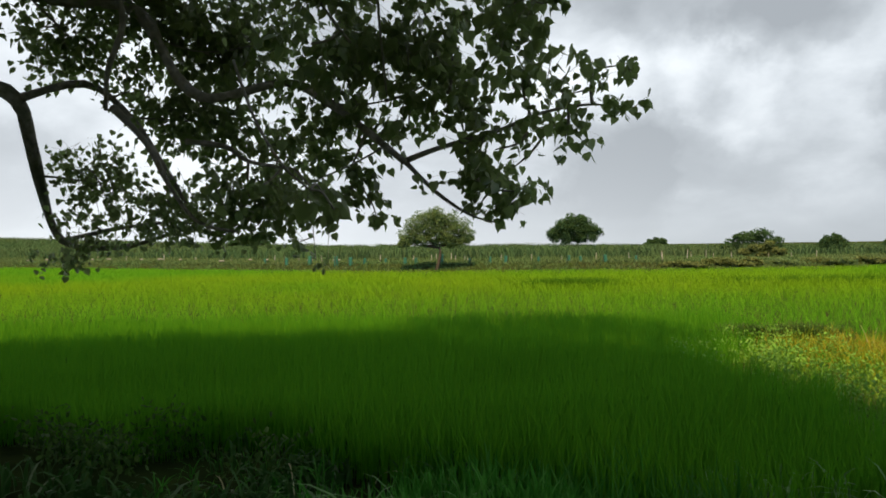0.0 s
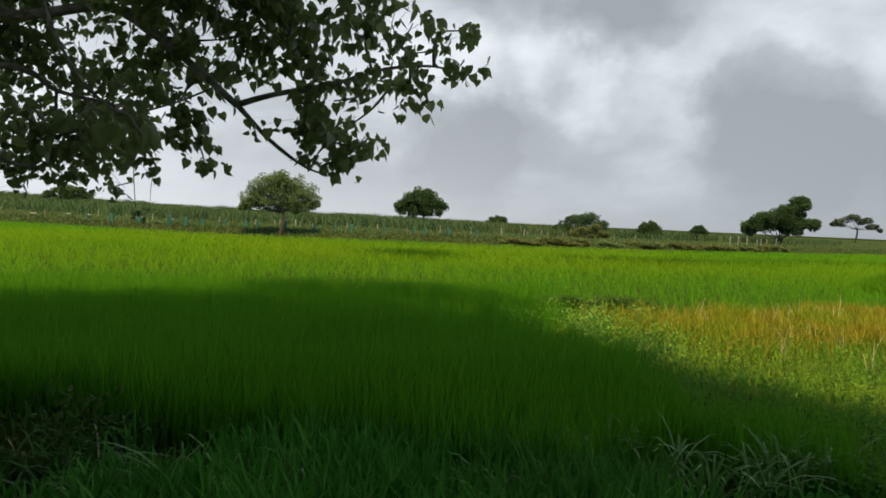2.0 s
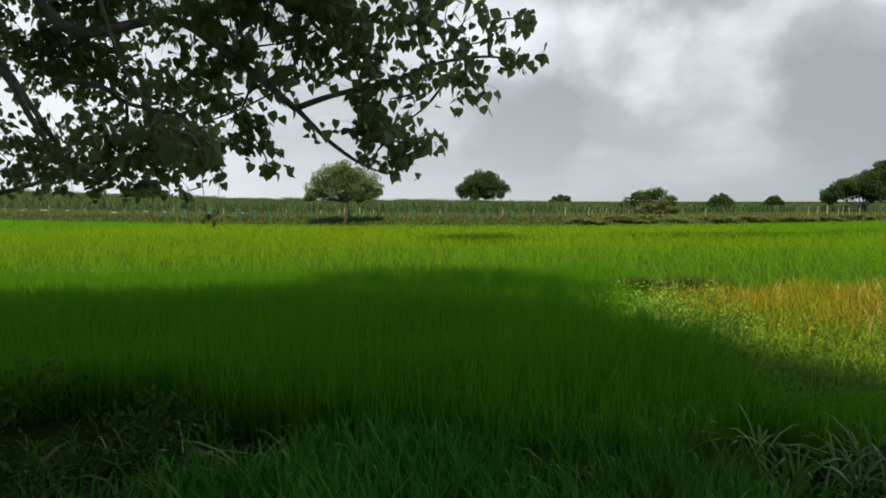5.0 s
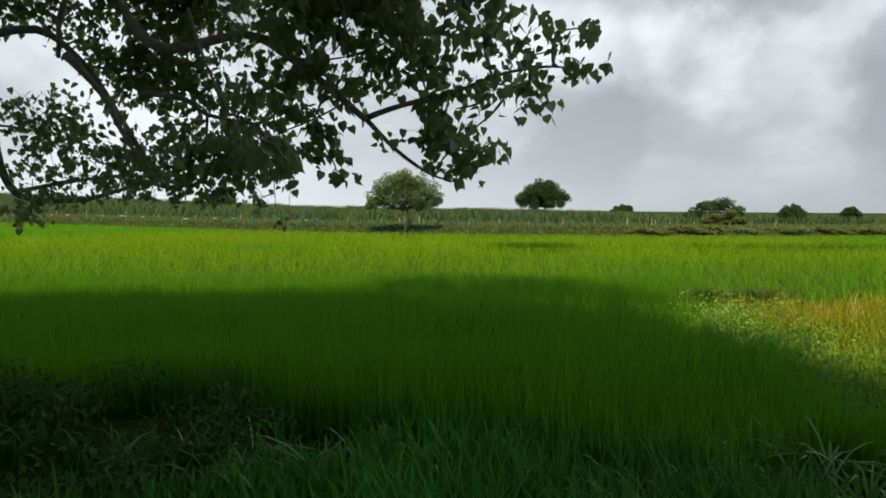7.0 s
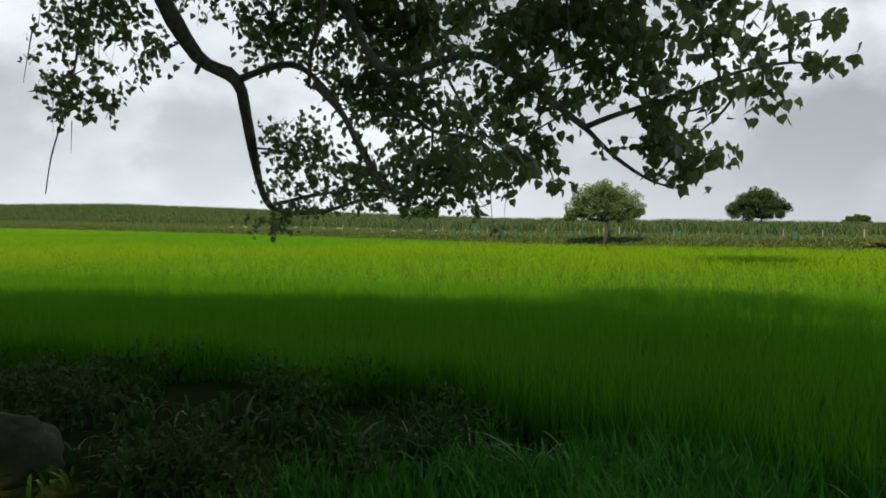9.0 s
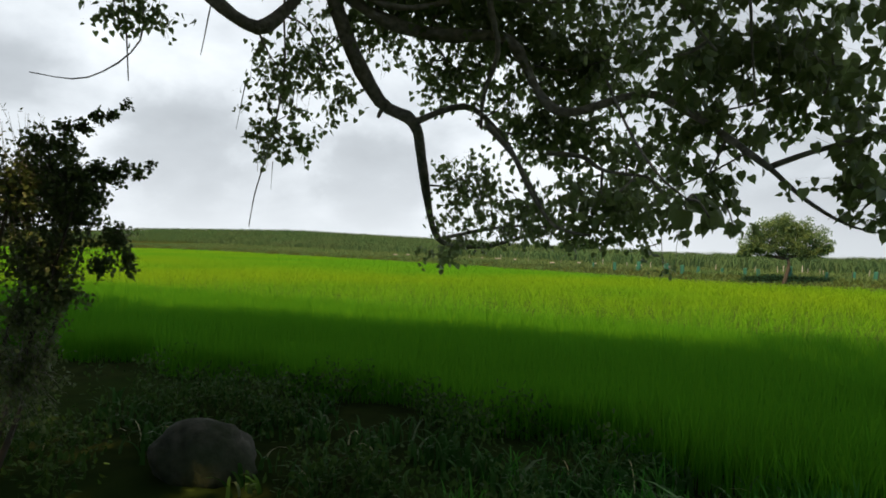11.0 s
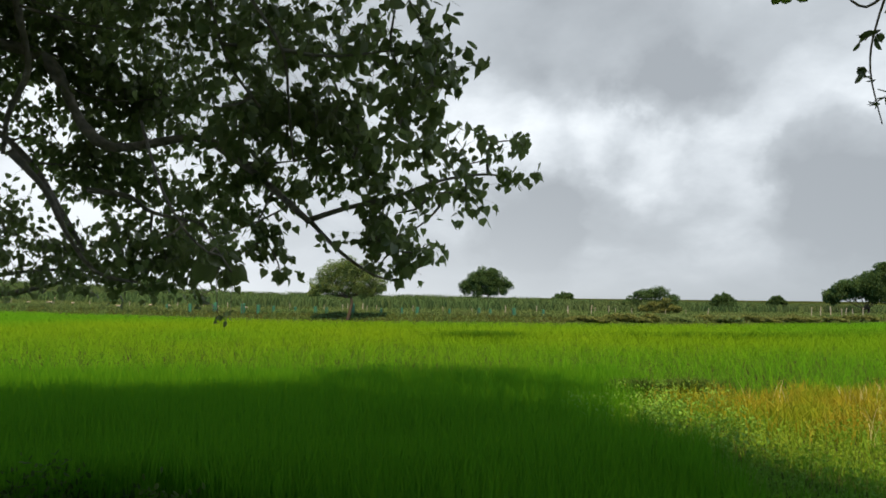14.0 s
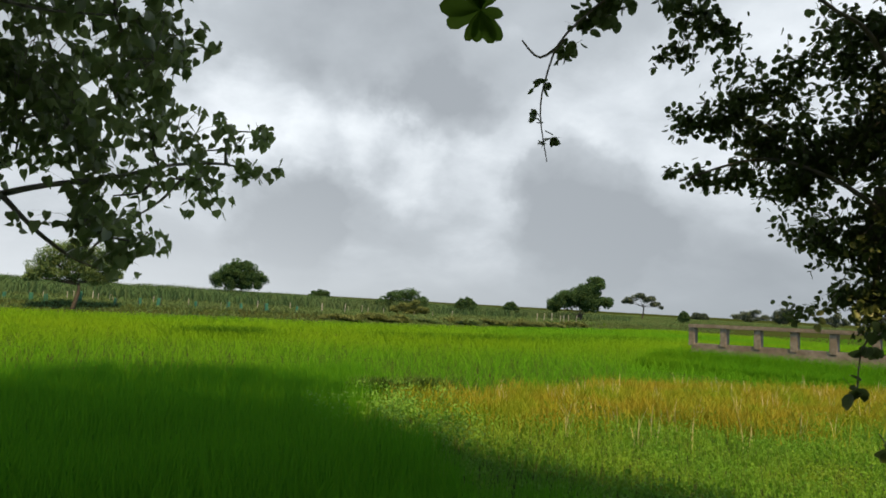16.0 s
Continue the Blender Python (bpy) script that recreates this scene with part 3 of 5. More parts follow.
tagged(link("meadow_grass", raw("meadow_grass", *blades(m1, 0.5, 0.16, 0.9, 0.4, 2, 0.8)), M_SLOPE), "grey-green meadow grass beyond the far bank", "grass", kind="stuff")
# short grass on the road verge round the railing, and green land beyond
g2 = spread(90000, 19.5, 28, 8, 23)
q2 = beside_railing(g2[:, 0], g2[:, 1])
near_wall = (q2[0] > -2.6) & (q2[0] < -0.17) & (q2[1] > -1.4)
g2, rise_up = g2[near_wall], 0.86 + (0.72 + 0.03 * q2[1][near_wall]) * np.clip((q2[0][near_wall] + 2.5) / 2.2, 0, 1) ** 1.5
g1 = spread(26000, 20, 110, 2, 90)
g1 = g1[(beside_railing(g1[:, 0], g1[:, 1])[0] > 0.5) & (g1[:, 1] < 60) & (beside_railing(g1[:, 0], g1[:, 1])[0] > 0.9) & ((g1[:, 1] < edge_y(g1[:, 0])) | (g1[:, 0] > 0.8 * g1[:, 1]))]
tagged(link("verge_grass", raw("verge_grass", *joined([blades(g1, 0.24, 0.07, 0.4, 0.2, 2), blades(g2, rise_up, 0.02, 0.5, 0.3, 2, 0.9)])), M_RICE), "bright green grass round the railing", "grass", kind="stuff")

# ---- the overhanging fig tree ----
FIG_BASE = (-6.6, -0.6, 0.5)
fig = thing("fig_tree", FIG_BASE, "spreading fig tree with heart-shaped leaves and low limbs", "tree")
part("trunk", tube([(-6.6, -0.6, 0.3), (-6.55, -0.5, 1.6), (-6.5, -0.2, 3.0), (-6.3, 0.4, 4.6), (-6.0, 1.0, 6.0)], 0.62, 0.34, 14, 0.25), M_BARK, fig)


limb_points = []


def limb(points, r0, r1, owner=fig, material=M_BARK):
    if owner is fig:
        for a, b in zip(points, points[1:]):
            limb_points.extend([tuple(Vector(a).lerp(Vector(b), k / 4)) for k in range(5)])
    return part("limb", tube(points, r0, r1, 12 if r0 > 0.03 else 6, 0.36 if r0 > 0.05 else 0.24), material, owner)


limb([(-6.4, 0.2, 4.2), (-6.2, 1.8, 4.9), (-5.9, 3.2, 5.3), (-5.61, 3.98, 5.03)], 0.20, 0.13)
limb([(-6.1, 0.8, 5.6), (-5.6, 2.6, 6.2), (-5.0, 4.2, 6.0), (-4.57, 5.18, 5.28)], 0.2, 0.12)
limb([(-6.0, 1.0, 6.0), (-4.0, 2.0, 7.6), (-1.0, 3.0, 8.6), (2.0, 4.0, 9.0)], 0.22, 0.05)
limb([(-6.0, 1.0, 6.0), (-8.5, 1.5, 7.8), (-12.0, 1.5, 8.8)], 0.2, 0.05)
limb([(-6.0, 1.0, 6.0), (-5.5, -1.5, 8.0), (-5.0, -4.0, 9.4)], 0.2, 0.05)
limb([(-6.19, 4.44, 5.33), (-5.96, 4.92, 4.96), (-5.65, 5.36, 4.70), (-5.34, 5.63, 5.05), (-4.98, 5.68, 5.55)], 0.085, 0.075)
limb([(-4.98, 5.68, 5.55), (-4.94, 6.08, 4.77), (-4.69, 6.50, 4.01), (-4.30, 6.69, 3.75), (-4.38, 7.09, 3.21), (-4.52, 7.65, 2.50), (-4.36, 7.85, 2.26), (-3.76, 7.92, 2.26), (-2.95, 7.70, 2.47)], 0.095, 0.02)
limb([(-4.30, 6.69, 3.75), (-3.65, 6.77, 3.92), (-3.21, 6.83, 3.58), (-2.89, 6.82, 3.10), (-2.63, 6.85, 2.64)], 0.045, 0.018)
limb([(-4.98, 5.68, 5.55), (-4.73, 5.97, 5.08), (-4.22, 6.31, 4.79), (-3.61, 6.45, 4.67), (-3.00, 6.54, 4.57), (-2.62, 6.54, 3.93), (-2.24, 6.41, 3.67), (-1.39, 5.89, 3.68), (-0.91, 5.52, 3.40), (-0.28, 4.95, 2.84)], 0.1, 0.022)
limb([(-0.29, 5.14, 2.87), (-0.01, 5.13, 2.97), (0.40, 5.19, 3.09), (0.81, 5.21, 3.25), (1.22, 5.32, 3.33), (1.45, 5.47, 3.32)], 0.024, 0.005)
limb([(-0.29, 5.14, 2.87), (-0.05, 5.17, 2.63), (0.21, 5.18, 2.45), (0.43, 5.17, 2.38)], 0.024, 0.005)
limb([(-4.59, 7.93, 2.33), (-3.72, 7.58, 2.46), (-2.95, 7.36, 2.51), (-2.25, 7.18, 2.40)], 0.03, 0.01)
limb([(-3.06, 6.15, 3.54), (-2.74, 6.14, 3.19), (-2.51, 6.08, 2.79), (-2.22, 6.00, 2.45), (-1.84, 5.92, 2.36)], 0.035, 0.012)
limb([(-2.35, 6.08, 3.20), (-1.97, 6.02, 3.14), (-1.76, 6.00, 3.00), (-1.30, 5.81, 2.90)], 0.03, 0.012)
limb([(-3.06, 5.87, 5.28), (-3.03, 6.12, 4.75), (-3.01, 6.27, 4.36), (-3.18, 6.31, 3.93), (-3.28, 6.46, 3.58)], 0.035, 0.02)
limb([(-4.60, 6.51, 4.00), (-4.64, 6.45, 3.86), (-4.66, 6.43, 3.79)], 0.032, 0.018)
limb([(-4.69, 5.81, 5.18), (-4.28, 6.06, 4.98), (-3.81, 6.23, 4.98), (-3.13, 6.40, 5.11)], 0.045, 0.025)
limb([(-3.98, 6.43, 4.67), (-3.90, 6.36, 4.81), (-3.87, 6.35, 4.89)], 0.022, 0.012)
limb([(-0.92, 4.18, 4.26), (-0.82, 4.35, 3.88), (-0.62, 4.57, 3.62)], 0.014, 0.01)
limb([(-0.62, 3.85, 4.15), (-0.41, 4.01, 3.85), (-0.38, 4.21, 3.55), (-0.36, 4.40, 3.21)], 0.012, 0.006)
limb([(-1.16, 3.70, 3.26), (-0.89, 3.13, 2.83), (-0.68, 2.81, 2.56), (-0.54, 2.70, 2.44)], 0.01, 0.004)
limb([(-1.44, 6.61, 2.97), (-1.33, 6.67, 2.67), (-1.31, 6.69, 2.32), (-1.29, 6.69, 2.07)], 0.007, 0.004)

foliage, strips = [], []


def twig_strip(path, r):
    """A thin three-sided twig along a short path."""
    q = np.array(path)
    k = len(q)
    taper = np.linspace(r, r * 0.35, k)[:, None]
    v = np.concatenate([q + np.array(o) * taper for o in ((1, 0, 0), (-0.5, 0.87, 0.3), (-0.5, -0.87, -0.3))])
    idx = [(a * k + i, a * k + i + 1, b * k + i + 1, b * k + i) for a, b in ((0, 1), (1, 2), (2, 0)) for i in range(k - 1)]
    strips.append((v, np.full(len(idx), 4), np.array(idx).ravel()))


def spray(centre, radii, count, size):
    """A leafy end of the crown: a branch from the nearest limb, twigs, and leaves strung along them."""
    c, radii = np.array(centre), np.array(radii)
    lp = np.array(limb_points)
    near = lp[np.argmin(np.linalg.norm(lp - c, axis=1) + 0.5 * np.maximum(c[2] - lp[:, 2], 0))]
    gap = np.linalg.norm(near - c)
    bend = (near + c) / 2 + rng.normal(0, 0.05, 3) * gap - [0, 0, 0.04 * gap]
    if c[2] < 2.15:
        twig_strip([c + [0.03, 0, 0.45], c + [0, 0.02, 0.25], c], 0.005)
    elif gap > 0.15:
        limb_points.extend([tuple(bend), tuple(c)])
        part("branch", tube([tuple(near), tuple(bend), tuple(c)], 0.015 if count > 60 else 0.008, 0.005, 6, 0.2), M_BARK, fig)
    per = 8 if c[0] > 0.15 else 10 if c[1] < 5.7 and c[0] > -1.2 else 10
    spots = []
    for k in range(max(2, count // 13)):
        a = in_ball(1, c, radii * 0.6)[0]
        b = in_ball(1, c, radii, 0.7)[0]
        m = (a + b) / 2 + rng.normal(0, 0.04, 3) + [0, 0, 0.05]
        u = np.linspace(0, 1, 5)[:, None]
        path = (1 - u) ** 2 * a + 2 * u * (1 - u) * m + u ** 2 * b
        twig_strip(path, 0.0045)
        v = rng.uniform(0.1, 1.05, per)[:, None]
        spots.append((1 - v) ** 2 * a + 2 * v * (1 - v) * m + v ** 2 * b + rng.normal(0, 0.035, (per, 3)) - [0, 0, 0.02])
    foliage.append(leaves(np.concatenate(spots), size * (1.18 if c[1] < 5.7 and c[0] > -1.2 else 1.12), HEART, 0.72))


# bare hanging shoots and air roots
def shoot(path, r):
    part("hanging_shoot", tube(path, r, r * 0.4, 6, 0.3), M_BARK, fig)


shoot([(-5.36, 5.49, 5.27), (-5.46, 5.60, 4.85), (-5.52, 5.70, 4.47), (-5.60, 5.75, 4.11), (-5.71, 5.77, 3.67), (-5.86, 5.74, 3.15), (-5.95, 5.70, 2.79), (-6.00, 5.67, 2.41)], 0.014)
shoot([(-5.77, 5.81, 3.21), (-5.79, 5.82, 3.03), (-5.80, 5.82, 2.87)], 0.005)
shoot([(-5.61, 5.84, 3.76), (-5.75, 5.74, 3.66), (-5.92, 5.61, 3.49)], 0.006)
shoot([(-5.71, 5.77, 3.67), (-5.59, 5.91, 3.55), (-5.44, 6.04, 3.56)], 0.006)
shoot([(-5.97, 5.00, 5.02), (-6.06, 5.02, 4.80), (-6.14, 5.04, 4.57), (-6.21, 5.05, 4.36)], 0.01)
shoot([(-5.44, 5.60, 4.88), (-5.29, 5.77, 4.80), (-5.21, 5.92, 4.60), (-5.23, 6.01, 4.31), (-5.27, 6.07, 4.00)], 0.016)
shoot([(-5.91, 5.46, 4.09), (-5.98, 5.47, 3.85), (-6.05, 5.47, 3.56)], 0.007)
shoot([(-5.86, 5.67, 3.50), (-5.89, 5.68, 3.33), (-5.91, 5.70, 3.08)], 0.005)
shoot([(-6.90, 4.50, 5.40), (-6.92, 4.61, 4.56), (-7.00, 4.71, 4.06)], 0.014)
shoot([(-6.70, 4.60, 5.20), (-6.80, 4.70, 4.50), (-7.24, 4.37, 4.04), (-7.90, 4.10, 4.10)], 0.014)
spray((-5.67, 5.84, 4.27), (0.75, 0.62, 0.83), 534, 0.072)
spray((-5.32, 6.02, 4.58), (0.66, 0.57, 0.75), 465, 0.072)
spray((-5.85, 5.86, 3.53), (0.37, 0.39, 0.41), 139, 0.068)
spray((-6.35, 4.29, 4.63), (0.75, 0.48, 0.35), 348, 0.072)
spray((-5.19, 6.30, 4.06), (0.37, 0.41, 0.50), 186, 0.072)
spray((-3.89, 7.02, 4.44), (0.70, 0.54, 0.58), 348, 0.072)
spray((-2.86, 6.77, 5.09), (1.26, 0.74, 0.71), 976, 0.072)
spray((-1.35, 5.97, 4.83), (1.28, 0.75, 0.74), 1209, 0.076)
spray((-3.95, 7.25, 5.25), (0.85, 0.60, 0.50), 330, 0.076)
spray((-2.60, 7.20, 3.60), (0.70, 0.50, 0.60), 280, 0.076)
spray((-1.75, 7.00, 3.00), (0.70, 0.50, 0.50), 240, 0.076)
spray((-2.95, 7.30, 4.40), (0.75, 0.50, 0.60), 280, 0.076)
spray((-1.95, 7.10, 4.40), (0.70, 0.50, 0.60), 240, 0.076)
spray((-4.46, 6.35, 5.00), (0.74, 0.49, 0.41), 255, 0.081)
spray((-4.07, 6.77, 4.51), (0.41, 0.38, 0.37), 93, 0.076)
spray((-4.85, 6.03, 5.12), (0.49, 0.40, 0.33), 162, 0.076)
spray((-3.83, 6.52, 5.17), (0.73, 0.49, 0.40), 279, 0.081)
spray((-0.48, 5.64, 3.45), (0.69, 0.51, 0.52), 141, 0.078)
spray((-0.96, 5.51, 3.74), (0.69, 0.50, 0.46), 130, 0.078)
spray((0.07, 5.39, 3.64), (0.56, 0.43, 0.39), 97, 0.078)
spray((-0.26, 5.19, 4.41), (0.98, 0.63, 0.63), 455, 0.078)
spray((0.31, 4.28, 3.99), (0.53, 0.45, 0.48), 195, 0.078)
spray((-3.80, 7.36, 2.93), (0.62, 0.51, 0.58), 441, 0.072)
spray((-2.91, 7.30, 2.59), (0.67, 0.47, 0.39), 441, 0.072)
spray((-1.81, 6.37, 2.69), (0.74, 0.50, 0.44), 697, 0.072)
spray((-1.75, 7.30, 3.32), (1.00, 0.50, 0.62), 412, 0.084)
spray((-2.70, 7.30, 3.66), (0.88, 0.47, 0.55), 604, 0.077)
spray((-0.80, 5.67, 3.35), (0.65, 0.54, 0.65), 368, 0.078)
spray((-0.44, 5.37, 3.89), (0.86, 0.58, 0.58), 455, 0.078)
spray((0.05, 5.10, 3.38), (0.70, 0.50, 0.48), 303, 0.078)
spray((0.24, 4.99, 2.73), (0.49, 0.38, 0.28), 162, 0.078)
spray((0.55, 4.98, 2.61), (0.31, 0.31, 0.23), 86, 0.078)
spray((0.59, 4.64, 3.40), (0.55, 0.43, 0.40), 184, 0.078)
spray((1.20, 5.19, 3.28), (0.42, 0.33, 0.19), 65, 0.074)
spray((0.64, 4.92, 3.04), (0.36, 0.33, 0.23), 54, 0.074)
spray((0.32, 3.66, 4.16), (0.52, 0.41, 0.35), 162, 0.087)
spray((-1.17, 6.71, 2.02), (0.15, 0.22, 0.09), 9, 0.051)
spray((-1.42, 6.55, 2.27), (0.12, 0.16, 0.08), 22, 0.068)
spray((-0.88, 4.73, 2.70), (0.30, 0.31, 0.25), 43, 0.078)
spray((-4.14, 7.46, 2.02), (0.42, 0.31, 0.11), 44, 0.068)
spray((-1.85, 6.38, 2.32), (0.45, 0.34, 0.12), 55, 0.072)
spray((-0.89, 4.55, 3.61), (0.45, 0.42, 0.45), 130, 0.082)
spray((-3.05, 6.22, 6.04), (1.97, 0.98, 0.79), 1162, 0.072)
spray((-0.73, 5.28, 5.33), (1.56, 0.82, 0.69), 596, 0.076)
spray((-5.09, 5.59, 5.87), (1.66, 0.92, 0.91), 697, 0.072)
spray((-4.61, 6.43, 4.79), (0.74, 0.55, 0.58), 279, 0.068)
spray((-3.85, 6.81, 4.29), (0.64, 0.49, 0.48), 209, 0.068)
spray((-3.57, 6.49, 4.93), (0.94, 0.57, 0.47), 302, 0.068)
spray((-3.20, 6.78, 3.84), (0.54, 0.50, 0.61), 255, 0.068)
spray((-2.74, 7.30, 3.45), (0.72, 0.46, 0.64), 348, 0.076)
spray((-2.88, 6.86, 2.71), (0.75, 0.51, 0.45), 325, 0.068)
spray((-2.08, 6.50, 2.51), (0.76, 0.48, 0.35), 302, 0.072)
spray((-1.69, 7.30, 3.24), (0.85, 0.48, 0.69), 173, 0.079)
spray((-2.09, 7.30, 4.49), (1.04, 0.57, 0.88), 511, 0.079)
spray((-0.67, 5.37, 3.70), (0.75, 0.56, 0.63), 217, 0.078)
spray((0.06, 4.79, 3.68), (0.73, 0.54, 0.57), 217, 0.078)
spray((0.43, 4.17, 3.55), (0.51, 0.44, 0.46), 130, 0.078)
spray((-1.05, 5.71, 2.50), (0.54, 0.40, 0.30), 97, 0.074)
spray((0.40, 4.93, 2.92), (0.47, 0.38, 0.31), 97, 0.074)
spray((-3.85, 7.28, 3.08), (0.49, 0.50, 0.66), 139, 0.068)
spray((-4.08, 7.65, 2.51), (0.60, 0.43, 0.35), 139, 0.068)
spray((1.24, 5.36, 3.62), (0.34, 0.31, 0.20), 65, 0.074)
spray((1.45, 5.31, 3.64), (0.19, 0.27, 0.19), 39, 0.074)
spray((1.01, 5.40, 3.08), (0.33, 0.31, 0.19), 65, 0.074)
spray((0.43, 3.91, 3.58), (0.21, 0.28, 0.21), 43, 0.082)
spray((-0.28, 5.64, 3.23), (0.32, 0.30, 0.19), 65, 0.074)
spray((0.07, 5.62, 3.43), (0.38, 0.33, 0.21), 75, 0.074)
spray((0.83, 5.82, 3.23), (0.33, 0.31, 0.19), 75, 0.074)
spray((0.59, 5.60, 2.85), (0.26, 0.29, 0.21), 65, 0.074)
spray((0.40, 5.75, 3.25), (0.27, 0.28, 0.16), 43, 0.074)
spray((-3.07, 6.80, 4.77), (0.94, 0.62, 0.63), 697, 0.085)
spray((-3.60, 6.63, 5.21), (0.89, 0.56, 0.48), 511, 0.085)
spray((-2.52, 7.30, 4.37), (0.64, 0.43, 0.64), 558, 0.092)
spray((-4.38, 6.44, 5.24), (0.66, 0.47, 0.41), 279, 0.076)
spray((-2.82, 7.30, 5.55), (0.94, 0.47, 0.59), 604, 0.095)
spray((-0.74, 5.42, 2.87), (0.28, 0.30, 0.22), 65, 0.074)
spray((-0.65, 5.65, 2.66), (0.26, 0.31, 0.26), 65, 0.074)
spray((-0.57, 5.67, 2.47), (0.17, 0.25, 0.16), 32, 0.074)
spray((-0.93, 5.60, 2.64), (0.35, 0.34, 0.29), 86, 0.074)
spray((-5.34, 5.77, 3.39), (0.39, 0.37, 0.33), 139, 0.068)
spray((-5.61, 5.51, 3.51), (0.31, 0.34, 0.31), 93, 0.068)
spray((0.41, 3.97, 4.01), (0.35, 0.35, 0.31), 75, 0.087)
spray((-3.47, 7.30, 5.15), (0.69, 0.41, 0.69), 119, 0.089)
spray((-3.42, 7.30, 4.25), (0.59, 0.38, 0.59), 97, 0.086)
spray((-2.92, 7.30, 4.79), (0.50, 0.33, 0.50), 75, 0.088)
spray((-2.29, 7.30, 4.68), (1.21, 0.56, 0.97), 238, 0.093)
spray((-2.32, 7.30, 3.56), (0.94, 0.49, 0.78), 184, 0.090)
spray((-1.60, 5.44, 2.64), (0.63, 0.46, 0.40), 130, 0.078)
spray((-0.58, 4.34, 4.03), (0.72, 0.51, 0.48), 195, 0.078)
spray((-0.01, 4.75, 3.57), (0.60, 0.46, 0.45), 141, 0.078)
spray((-1.00, 5.34, 3.12), (0.50, 0.42, 0.39), 97, 0.078)
spray((-0.61, 5.10, 3.85), (0.62, 0.46, 0.41), 141, 0.078)
spray((-2.19, 7.30, 4.21), (0.98, 0.51, 0.68), 162, 0.083)
spray((-2.81, 7.30, 4.59), (0.94, 0.52, 0.63), 325, 0.076)
spray((-3.95, 7.12, 4.37), (0.81, 0.54, 0.48), 255, 0.072)
spray((1.53, 5.46, 3.33), (0.26, 0.28, 0.18), 34, 0.074)
spray((0.30, 5.11, 2.54), (0.47, 0.36, 0.23), 97, 0.074)
spray((0.56, 5.08, 2.69), (0.36, 0.32, 0.21), 65, 0.074)
spray((1.04, 5.33, 3.42), (0.33, 0.31, 0.19), 48, 0.074)
spray((-4.05, 7.63, 2.35), (0.52, 0.38, 0.26), 116, 0.068)
spray((-3.39, 7.58, 2.37), (0.58, 0.41, 0.29), 162, 0.068)
spray((-4.40, 7.69, 2.11), (0.40, 0.33, 0.22), 93, 0.068)
spray((-3.98, 7.37, 3.14), (0.50, 0.45, 0.50), 255, 0.068)
spray((-4.40, 6.86, 5.19), (0.86, 0.59, 0.60), 441, 0.068)
spray((-3.66, 7.13, 4.83), (0.76, 0.55, 0.59), 348, 0.068)
spray((-4.96, 6.53, 5.09), (0.60, 0.49, 0.52), 232, 0.068)
spray((-2.69, 7.30, 4.66), (0.74, 0.44, 0.58), 302, 0.073)

tagged(link("foliage", raw("foliage", *joined(foliage)), M_FIG, fig), kind="stuff")
tagged(link("fine_twig", raw("fine_twig", *joined(strips)), M_BARK, fig), kind="stuff")

# leaves that hang nearest to the viewer, each on its own
near_leaf = raw("leaf", *leaves(np.zeros((1, 3)), 1.0, HEART, 1.0))
near_leaf.materials.append(M_FIG)


def near_leaves(centre, radii, count, size):
    """A few twigs from the nearest limb, with leaves along them."""
    c, radii = np.array(centre), np.array(radii)
    lp = np.array(limb_points)
    near = lp[np.argmin(np.linalg.norm(lp - c, axis=1))]
    part("branch", tube([tuple(near), tuple((near + c) / 2 + [0, 0, 0.03]), tuple(c)], 0.007, 0.004, 6, 0.2), M_BARK, fig)
    for k in range(max(1, count // 6)):
        b = in_ball(1, c, radii, 0.6)[0]
        m = (c + b) / 2 + [0, 0, 0.05]
        u = np.linspace(0, 1, 5)[:, None]
        near_strips((1 - u) ** 2 * c + 2 * u * (1 - u) * m + u ** 2 * b)
        for v in rng.uniform(0.25, 1.0, 6):
            q = (1 - v) ** 2 * c + 2 * v * (1 - v) * m + v ** 2 * b + rng.normal(0, 0.018, 3)
            ob = new("leaf", near_leaf)
            ob.parent, ob.matrix_parent_inverse = fig, fig.matrix_basis.inverted()
            s = size * rng.uniform(0.65, 1.05)
            ob.matrix_basis = Matrix.Translation(q) @ Euler((rng.normal(0, 0.4), rng.normal(0, 0.35), rng.uniform(0, 6.28))).to_matrix().to_4x4() @ Matrix.Scale(s, 4)


def near_strips(path):
    bm = tube([tuple(q) for q in path], 0.003, 0.0015, 5)
    part("twig", bm, M_BARK, fig)


near_leaves((0.50, 3.28, 3.44), (0.36, 0.35, 0.30), 70, 0.085)
near_leaves((0.61, 3.50, 3.67), (0.16, 0.26, 0.20), 18, 0.093)
near_leaves((0.49, 3.48, 3.77), (0.20, 0.27, 0.20), 36, 0.093)
near_leaves((0.34, 3.66, 3.30), (0.24, 0.28, 0.20), 40, 0.085)
near_leaves((-0.50, 2.76, 2.43), (0.11, 0.15, 0.09), 12, 0.105)
near_leaves((-0.45, 2.74, 2.36), (0.08, 0.12, 0.06), 6, 0.11)
near_leaves((0.50, 3.62, 3.78), (0.20, 0.30, 0.28), 48, 0.085)
near_leaves((0.60, 3.69, 3.55), (0.14, 0.23, 0.14), 24, 0.085)


